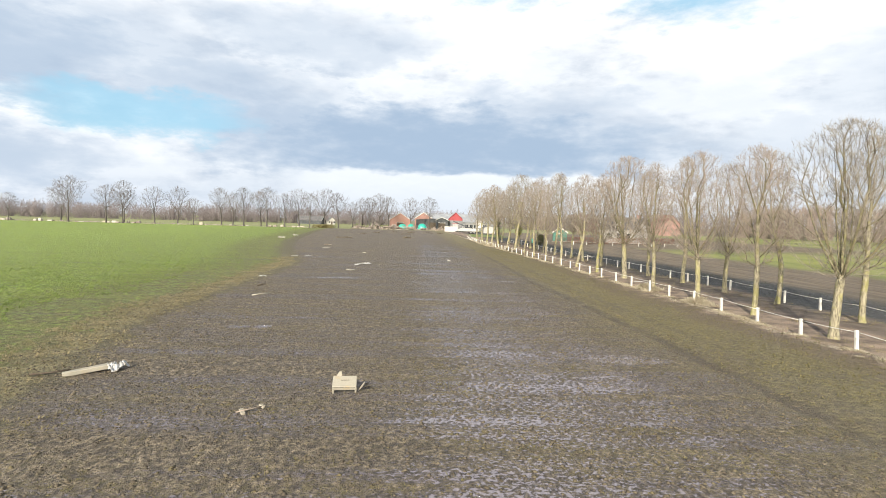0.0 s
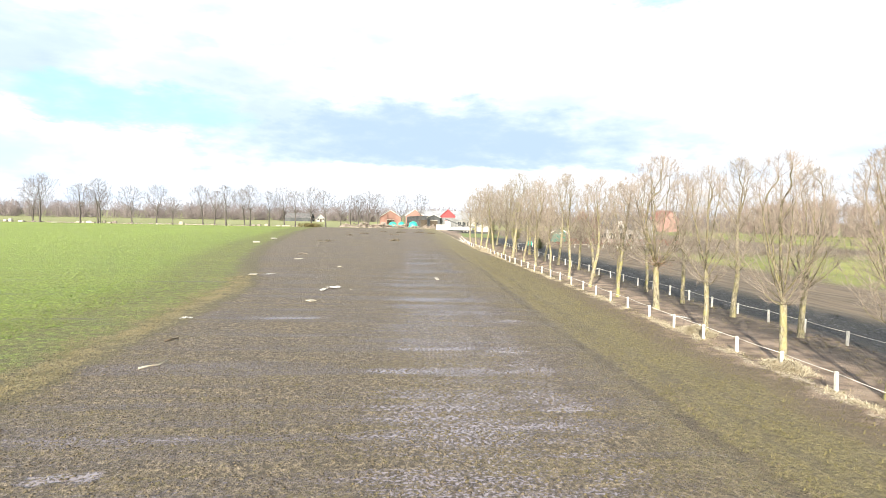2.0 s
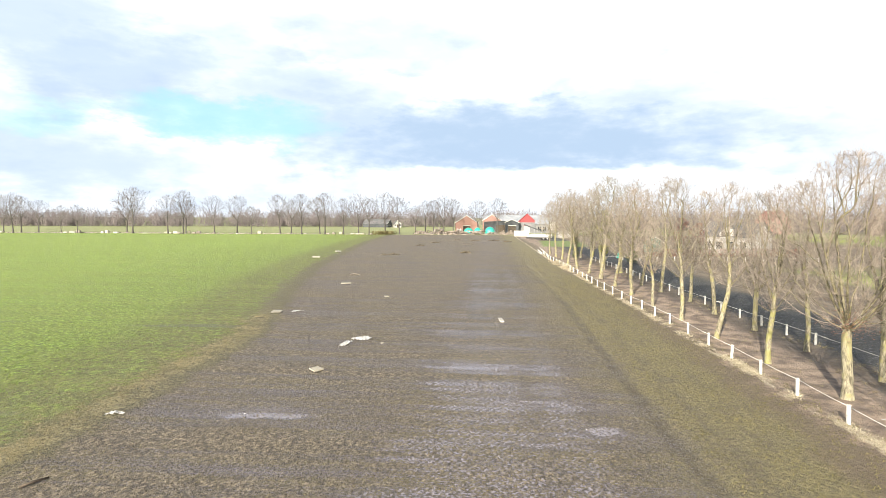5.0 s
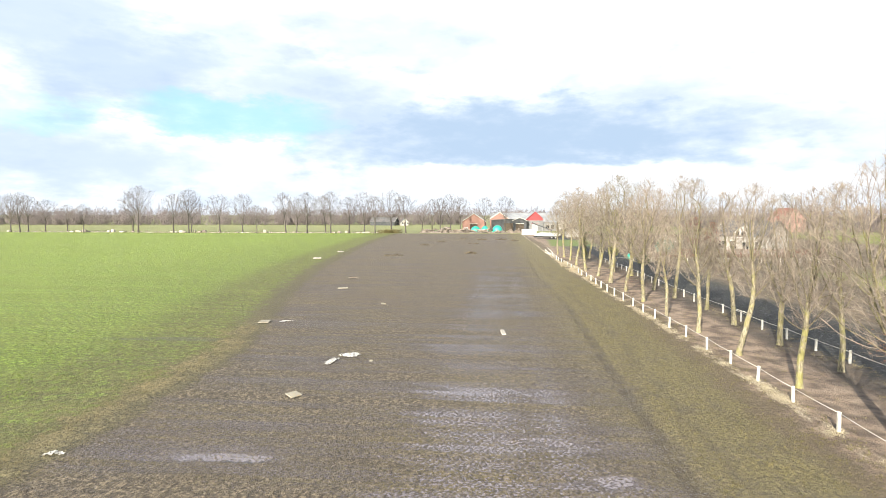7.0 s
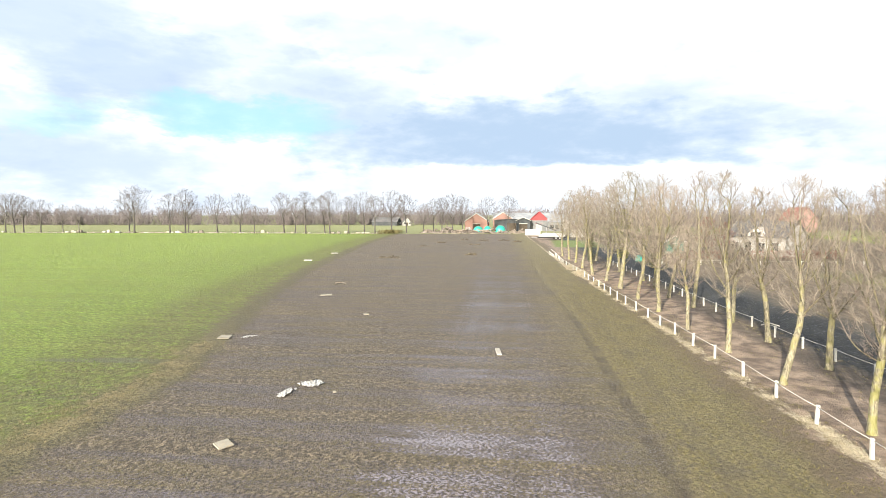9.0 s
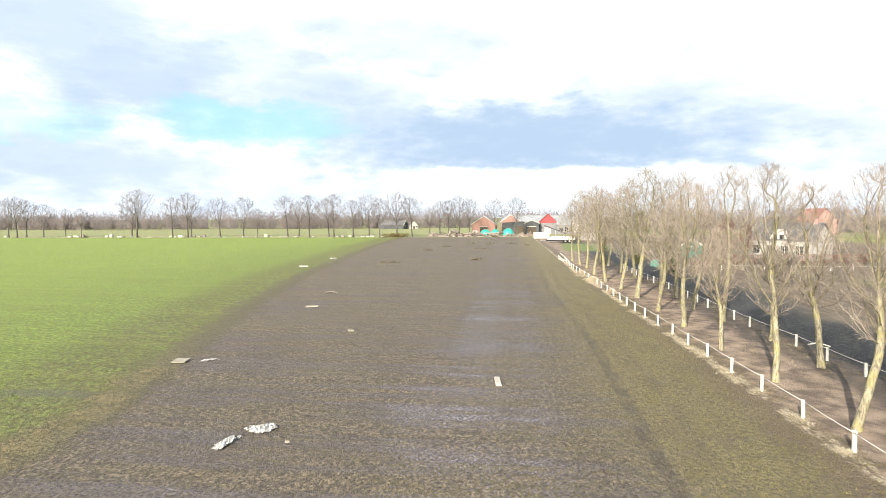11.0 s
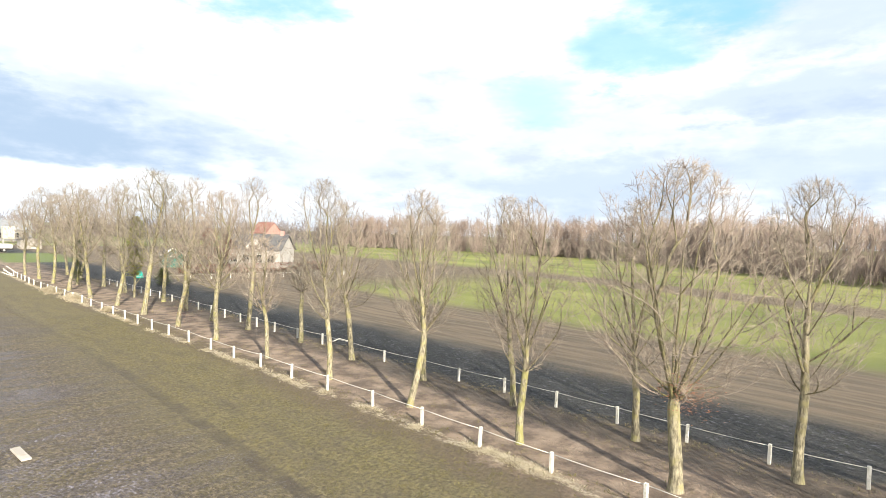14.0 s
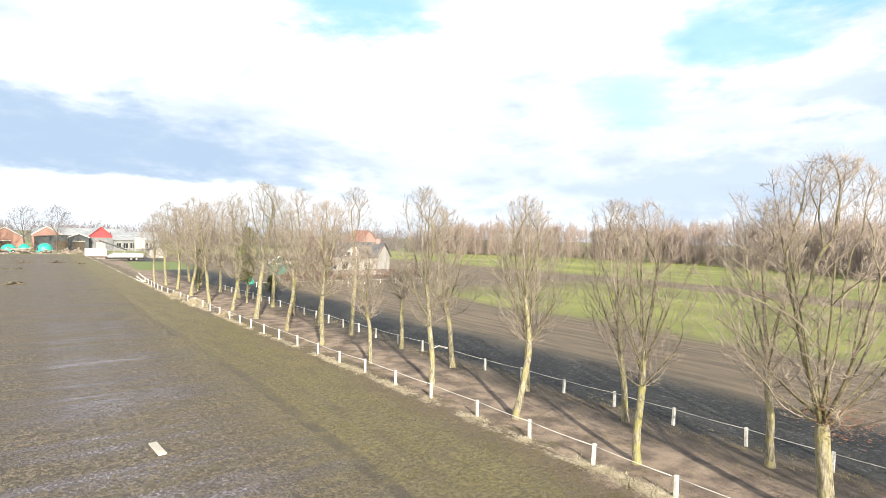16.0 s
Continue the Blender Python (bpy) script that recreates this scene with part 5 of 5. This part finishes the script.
def ground_cover():
    dens = lambda x, y: min(1.0, (20 / max(math.hypot(x - 3, y - 26), 1)) ** 2.4) * max(0.0, min(1.0, (52 - math.hypot(x, y - 26)) / 20))
    patch = lambda x, y: noise.noise((x * 0.15, y * 0.7, 4)) * 0.5 + 0.5
    in_mud = lambda x, y: (1 if x > edge_x(y) - 2 else 0) * (0.25 + 0.75 * patch(x, y))
    near = lambda x, y: in_mud(x, y) * min(1.0, (18 / max(math.hypot(x - 3, y - 14), 1)) ** 1.8) * max(0.0, min(1.0, (85 - y) / 40))
    for k in range(2):
        pts, r = scatter(9500, -24, 12.5, 9, 118, 40 + k, near)
        rows = [(x, y, z, r.uniform(0, 6.28), s, s * r.uniform(0.5, 0.9)) for x, y, z in pts for s in (r.uniform(0.018, 0.062) * max(0.55, min(1.0, 30 / y)),)]
        tagged(new("mud_clods", stamp("mud_clods", *clod_shape(k), rows, "clod")), "loose wet brown clods on the muddy field", "mud", kind="stuff")
    pts, r = scatter(4500, -10, 12.5, 9, 110, 44, lambda x, y: near(x, y) * max(0.0, noise.noise((x * 0.5, y * 0.9, 8)) * 1.6))
    rows = [(x, y, z, r.uniform(0, 6.28), s, s) for x, y, z in pts for s in (r.uniform(0.5, 1.1),)]
    tagged(new("stubble", stamp("stubble", *blades(2, 6, 0.035, 0.11, 0.007), rows, "olive")), "sparse olive stubble growing in the mud", "grass", kind="stuff")
    pts, r = scatter(6500, 12.0, 18.4, 14, 90, 45, lambda x, y: 0.3 + 0.7 * patch(x * 3, y) if not 13.0 < x < 13.6 else 0.15)
    rows = [(x, y, z, r.uniform(0, 6.28), s, s) for x, y, z in pts for s in (r.uniform(0.5, 1.2),)]
    tagged(new("verge_grass", stamp("verge_grass", *blades(3, 5, 0.05, 0.20, 0.012), rows, "olive")), "short olive winter grass beside the white fence", "grass", kind="stuff")
    on_crop = lambda x, y: (1.0 if x < edge_x(y) - 5.5 + 2.5 * noise.noise((x * 0.4, y * 0.4, 1)) else 0.0) * dens(x, y)
    pts, r = scatter(9000, -50, -6, 10, 80, 46, on_crop)
    rows = [(x, y, z, r.uniform(0, 6.28), s, s) for x, y, z in pts for s in (r.uniform(0.6, 1.3) * (1 + math.hypot(x, y - 20) / 90),)]
    tagged(new("crop_grass", stamp("crop_grass", *blades(4, 3, 0.06, 0.17, 0.013), rows, "crop")), "bright green young cereal crop in the field", "crop", kind="stuff")
    margin = lambda x, y: math.exp(-((x - edge_x(y) + 1.2 + 1.5 * noise.noise((x * 0.3, y * 0.3, 2))) / 1.2) ** 2) * (0.2 + 0.8 * patch(x * 2, y))
    pts, r = scatter(3400, -24, -3, 10, 62, 47, margin)
    rows = [(x, y, z, r.uniform(0, 6.28), s, s) for x, y, z in pts for s in (r.uniform(0.6, 1.4),)]
    tagged(new("margin_straw", stamp("margin_straw", *blades(5, 6, 0.06, 0.17, 0.008, 0.6), rows, "dry_grass")), "flattened straw-coloured grass along the crop margin", "grass", kind="stuff")


def fence_x(y):
    return float(np.interp(y, [p[1] for p in FENCE_A], [p[0] for p in FENCE_A]))


def fence_straw():
    posts = np.array([p[1] for p in fence_spots(FENCE_A)])

    def keep(x, y):
        d = x - fence_x(y) + 0.16 + 0.14 * noise.noise((y * 0.6, 1, 5))
        run = max(0.0, min(1.0, 0.12 + 1.8 * noise.noise((y * 0.21, 3, 1)) + 0.7 * noise.noise((y * 1.1, 4, 2))))
        post = math.exp(-((float(np.abs(posts - y).min())) / 0.3) ** 2)
        return math.exp(-(d / 0.22) ** 2) * max(run, post)
    pts, r = scatter(5200, 16, 19.2, 14, 134, 50, keep)
    rows = [(x, y, z, r.uniform(0, 6.28), s, s * r.uniform(0.5, 1.2)) for x, y, z in pts for s in (r.uniform(0.5, 1.2),)]
    tagged(new("fence_straw", stamp("fence_straw", *blades(6, 6, 0.085, 0.27, 0.007, 0.7), rows, "straw")), "bleached dry grass heaped along the foot of the fence", "grass", kind="stuff")
    for cx, cy, w, l, h in ((16.9, 102.2, 0.9, 2.6, 0.55), (16.6, 110.0, 0.8, 2.8, 0.5), (17.2, 92.5, 0.4, 0.8, 0.3), (18.5, 31.2, 0.7, 1.0, 0.35), (18.6, 38.0, 0.7, 1.1, 0.32)):
        r = random.Random(int(cy))
        rows = []
        for _ in range(420):
            u, v = r.gauss(0, 0.45), r.gauss(0, 0.45)
            s = r.uniform(0.7, 1.5)
            rows.append((u * w, v * l, max(0, h * (1 - (u * u + v * v) * 1.3)) * r.random(), r.uniform(0, 6.28), s, s))
        ob = new("straw_heap", stamp("straw_heap", *blades(7, 8, 0.16, 0.3, 0.011, 0.6), rows, "straw"))
        ob.location = (cx, cy, 0)
        tagged(ob, "small heap of bleached cut grass beside the fence", "straw", kind="stuff")
    pts, r = scatter(2600, 18.4, 24.8, 16, 125, 51, lambda x, y: max(0.05, noise.noise((x * 0.8, y * 0.35, 6)) * 1.4 + (0.6 if x > 23.2 else 0)))
    rows = [(x, y, z, r.uniform(0, 6.28), s, s) for x, y, z in pts for s in (r.uniform(0.5, 1.3),)]
    tagged(new("lane_grass", stamp("lane_grass", *blades(8, 6, 0.09, 0.18, 0.007, 0.5), rows, "dry_grass")), "patchy dead grass in the earth lane", "grass", kind="stuff")
    pts, r = scatter(2400, 24.4, 31.5, 20, 105, 52, lambda x, y: 0.3 + 0.7 * max(0.0, noise.noise((x * 0.4, y * 0.2, 7)) + 0.3))
    rows = [(x, y, z, r.uniform(0, 6.28), s, s) for x, y, z in pts for s in (r.uniform(0.6, 1.4),)]
    tagged(new("paddock_grass", stamp("paddock_grass", *blades(9, 6, 0.05, 0.18, 0.008, 0.4), rows, "wet_grass")), "wet trampled grass beyond the lane fence, coloured dark for crown shade", "grass", kind="stuff")


ground_cover(), fence_straw()


# ---- litter lying on the field ----
def sheet(name, m, w, l, rise, mat, label, category, seed, n=20, holes=0.0):
    """A crumpled sheet of plastic with a torn outline, lying on the ground."""
    bm = bmesh.new()
    cols, rows = 24, 14
    g = {}
    for j in range(rows + 1):
        for i in range(cols + 1):
            u, v = i / cols * 2 - 1, j / rows * 2 - 1
            x, y = u * w / 2, v * l / 2 + 0.22 * l * math.sin(u * 2.2 + seed)
            fold = 1 - abs(noise.noise((x * 5 + seed, y * 5, seed))) * 2.2
            fold += 0.5 * noise.noise((x * 13, y * 13, seed * 2.0))
            edge = max(0.0, 1 - max(abs(u), abs(v)) ** 3)
            g[i, j] = bm.verts.new((x + 0.03 * noise.noise((x * 9, y * 9, 5)), y + 0.03 * noise.noise((x * 9, y * 9, 8)), 0.015 + max(0.0, rise * 0.6 * fold * edge)))
    for j in range(rows):
        for i in range(cols):
            u, v = (i + 0.5) / cols * 2 - 1, (j + 0.5) / rows * 2 - 1
            reach = 0.80 + 0.55 * noise.noise((u * 2.1, v * 2.1, seed * 1.7)) - holes * 0.6
            tear = noise.noise((u * 4.5, v * 3.5, seed + 9.0))
            if math.hypot(u, v) < reach and tear > -0.55 + holes:
                bm.faces.new((g[i, j], g[i + 1, j], g[i + 1, j + 1], g[i, j + 1]))
    bmesh.ops.delete(bm, geom=[v for v in bm.verts if not v.link_faces], context="VERTS")
    got = bmesh.ops.extrude_face_region(bm, geom=list(bm.faces))
    bmesh.ops.translate(bm, verts=[v for v in got["geom"] if isinstance(v, bmesh.types.BMVert)], vec=(0, 0, 0.01))
    bmesh.ops.recalc_face_normals(bm, faces=bm.faces)
    me = bpy.data.meshes.new(name)
    bm.to_mesh(me)
    bm.free()
    me.materials.append(M[mat])
    ob = new(name, me)
    ob.matrix_world = m
    return tagged(ob, label, category)


def slab(name, m, w, l, h, mat, label, category="board", group=""):
    me = bpy.data.meshes.new(name)
    bm = boxed(-w / 2, w / 2, -l / 2, l / 2, -0.02, h, min(0.012, h * 0.3))
    for v in bm.verts:
        v.co.x += 0.03 * w * math.sin(v.co.y * 5)
        v.co.z += 0.02 * math.sin(v.co.x * 3 + v.co.y * 2)
    bm.to_mesh(me)
    bm.free()
    me.materials.append(M[mat])
    ob = new(name, me)
    ob.matrix_world = m
    return tagged(ob, label, category, group)


def stick(pts, rad, mat, label):
    V, F = [], []
    pts = [Vector(p) for p in pts]
    tube(V, F, pts, [rad * (1 - 0.5 * i / len(pts)) for i in range(len(pts))], 6, True)
    return tagged(new("stick", mesh_of("stick", V, F, mat, True)), label, "stick")


def crate():
    ob = thing("crate", pose(0.55, 14.75, 0.09, 24, 0, 4) @ Matrix.Scale(0.74, 4), "broken cream wooden crate lying on the mud", "crate")
    part("top", boxed(-0.40, 0.40, -0.28, 0.26, 0.25, 0.29, 0.01), "board", ob)
    part("front_panel", boxed(-0.40, 0.40, -0.31, -0.285, 0.16, 0.25), "board", ob)
    part("end_panel", boxed(-0.40, -0.37, -0.28, 0.26, 0.0, 0.245), "board", ob)
    part("end_panel", boxed(0.37, 0.40, -0.28, 0.26, 0.0, 0.245), "board", ob)
    for x in (-0.37, 0.37):
        part("foot", boxed(x - 0.03, x + 0.03, -0.335, -0.312, -0.06, 0.16), "board", ob)
    flap = boxed(-0.11, 0.07, -0.012, 0.012, 0, 0.17)
    for v in flap.verts:
        v.co.x *= 1 - 3.2 * v.co.z
    bmesh.ops.transform(flap, matrix=pose(-0.18, 0.25, 0.28, -20, 18, 10), verts=flap.verts)
    part("loose_board", flap, "board", ob, "splintered upright board")
    flap = boxed(-0.012, 0.012, -0.12, 0.12, 0, 0.28)
    bmesh.ops.transform(flap, matrix=pose(0.5, -0.05, 0.0, 0, 32, -20), verts=flap.verts)
    part("loose_board", flap, "board", ob, "splintered leaning board")
    bm = boxed(-0.12, 0.16, 0.02, 0.04, 0.290, 0.298)
    part("slot", bm, "dark_wood", ob, "dark split in the top")


def bundle():
    ob = thing("foam_panel", pose(-6.45, 16.2, 0.02, 0, -5, 34) @ Matrix.Scale(0.85, 4), "long pale foam panel half wrapped in torn white plastic", "panel")
    bm = boxed(-0.75, 0.65, -0.16, 0.16, 0.0, 0.14, 0.02)
    for v in bm.verts:
        v.co.y *= 0.55 + 0.45 * (v.co.x + 0.75) / 1.4
    part("core", bm, "board", ob)
    wrap = sheet("torn_plastic", pose(-5.95, 16.5, 0.02, 0, 0, 30), 0.72, 0.5, 0.34, "plastic", "torn white plastic sheet on the mud", "plastic", 5, 9, 0.12)
    return wrap


crate(), bundle()
stick([(-7.75, 15.75, 0.05), (-7.3, 15.9, 0.07), (-6.9, 16.1, 0.1)], 0.03, "dark_wood", "dark weathered stick lying against a foam panel")
stick([(-1.62, 13.1, 0.03), (-1.35, 13.2, 0.07), (-1.1, 13.45, 0.06)], 0.02, "log", "pale broken branch lying on the mud")
slab("board_scrap", pose(-1.5, 13.15, 0.02, 6, 3, 30), 0.09, 0.24, 0.03, "board", "small pale wood scrap on the mud")
slab("board_scrap", pose(-1.15, 13.45, 0.04, 10, 3, 60), 0.08, 0.15, 0.04, "board", "small pale wood scrap on the mud")
slab("plank", pose(6.25, 60.9, 0.05, 0, 2, 6), 0.27, 1.2, 0.05, "pale_board", "white painted plank lying on the wet mud")
sheet("plastic_sheet", pose(-2.35, 54.4, 0.0, 0, 0, 24), 1.5, 0.85, 0.22, "plastic", "crumpled white plastic sheet on the mud", "plastic", 11, 16, 0.05)
sheet("plastic_sheet", pose(-2.95, 53.0, 0.0, 0, 0, 62), 1.6, 0.65, 0.18, "plastic", "torn strip of dirty white plastic on the mud", "plastic", 12, 14, 0.14)
slab("panel_board", pose(-2.95, 47.6, 0.04, 2, 2, 52), 0.52, 0.56, 0.03, "board", "square cream board lying on the mud")
slab("panel_board", pose(-10.9, 63.0, 0.05, 3, 2, 8), 0.74, 0.66, 0.04, "board", "cream board lying at the crop margin")
sheet("plastic_sheet", pose(-9.4, 63.2, 0.0, 0, 0, 25), 1.3, 0.5, 0.15, "plastic", "torn white plastic scraps at the crop margin", "plastic", 14, 8, 0.3)
sheet("plastic_sheet", pose(-8.6, 41.2, 0.0, 0, 0, 30), 0.8, 0.4, 0.14, "plastic", "torn white plastic scraps beside a puddle", "plastic", 15, 8, 0.25)
slab("panel_board", pose(-10.2, 81.2, 0.05, 2, 2, 20), 1.05, 0.55, 0.05, "board", "long cream board lying on the mud")
slab("board_scrap", pose(-3.9, 71.5, 0.05, 6, 8, 30), 0.4, 0.25, 0.08, "board", "pale block lying on the mud")
slab("board_scrap", pose(-0.85, 53.3, 0.03, 6, 8, 30), 0.15, 0.12, 0.05, "board", "tiny pale scrap on the mud")
slab("board_scrap", pose(-25.4, 118.8, 0.05, 2, 2, 20), 1.3, 0.9, 0.15, "pale_board", "pale block at the crop margin")
slab("board_scrap", pose(-25.9, 135.3, 0.05, 2, 2, 50), 1.0, 0.8, 0.15, "pale_board", "pale block at the crop margin")
stick([(-7.43, 35.71, 0.03), (-7.21, 35.94, 0.08), (-7.01, 36.25, 0.06)], 0.043, "dark_wood", "dark straight stick lying on the mud")
stick([(-6.5, 31.35, 0.03), (-6.2, 31.6, 0.06), (-5.95, 31.75, 0.05), (-5.8, 32.2, 0.09)], 0.045, "board", "pale bent branch lying on the mud")
stick([(-11.87, 89.62, 0.1), (-11.29, 89.82, 0.2), (-10.64, 89.56, 0.1)], 0.074, "log", "rough branch lying on the mud")
stick([(-11.58, 90.12, 0.1), (-11.22, 89.68, 0.15)], 0.058, "dark_wood", "dark rotten branch lying on the mud")
for i, (x, y, w, h) in enumerate([(0, 169.7, 3.0, 0.5), (-9.1, 177, 2.6, 0.5), (-11.9, 162.3, 2.4, 0.4), (-13.3, 127.1, 3.4, 0.35), (1.0, 134.2, 2.2, 0.4), (2.1, 192.2, 3, 0.6), (7.8, 192.4, 3.4, 0.6), (-4, 196, 2.5, 0.5), (11.5, 186, 2.4, 0.4)]):
    heap("clod_heap", x - w / 2, x + w / 2, y - 0.8, y + 0.8, h, 34, 0.24, "clod", "small brown heap of roots and soil on the field", "soil")
for i, (x, y, a) in enumerate([(16.1, 132.3, 60), (16.3, 133.1, 75), (15.9, 131.6, 40), (16.6, 133.8, 80)]):
    ob = slab("fence_board", pose(x, y, 0.12 + 0.2 * i, 22 + 6 * i, 0, a), 0.14, 1.6, 0.05, "white_paint", "loose white fence board leaning at the fence end", "board", "loose fence boards")
sheet("plastic_sheet", pose(19.9, 42.5, 0.0, 0, 0, -48), 1.6, 0.42, 0.08, "plastic", "flat white plastic sheet beside the lane", "plastic", 21, 10, 0.1)
stick([(23.9, 69.0, 0.3), (24.4, 68.9, 0.45), (24.9, 68.6, 0.3)], 0.05, "rail", "pale broken branch caught by the back fence")


# ---- dry leaves on some trees ----
def hanging_leaves(x, y, z, w, h, count, mat, label, seed):
    r = random.Random(seed)
    rows = [(x + r.gauss(0, w), y + r.gauss(0, w), z + r.gauss(0, h), r.uniform(0, 6.28), r.uniform(0.6, 1.3), r.uniform(-3, 3)) for _ in range(count)]
    leafy("dry_leaves", rows, 0.045, mat, label, "leaves")


hanging_leaves(19.6, 45.0, 3.1, 0.42, 0.30, 420, "dead_leaf", "dry brown leaves clinging round a tree fork", 1)
hanging_leaves(18.9, 80.6, 1.4, 0.7, 0.6, 420, "hedge", "reddish dry shrub leaves at a tree foot", 2)
hanging_leaves(18.9, 32.4, 3.2, 0.5, 0.7, 200, "ivy", "dark ivy leaves round a trunk", 3)
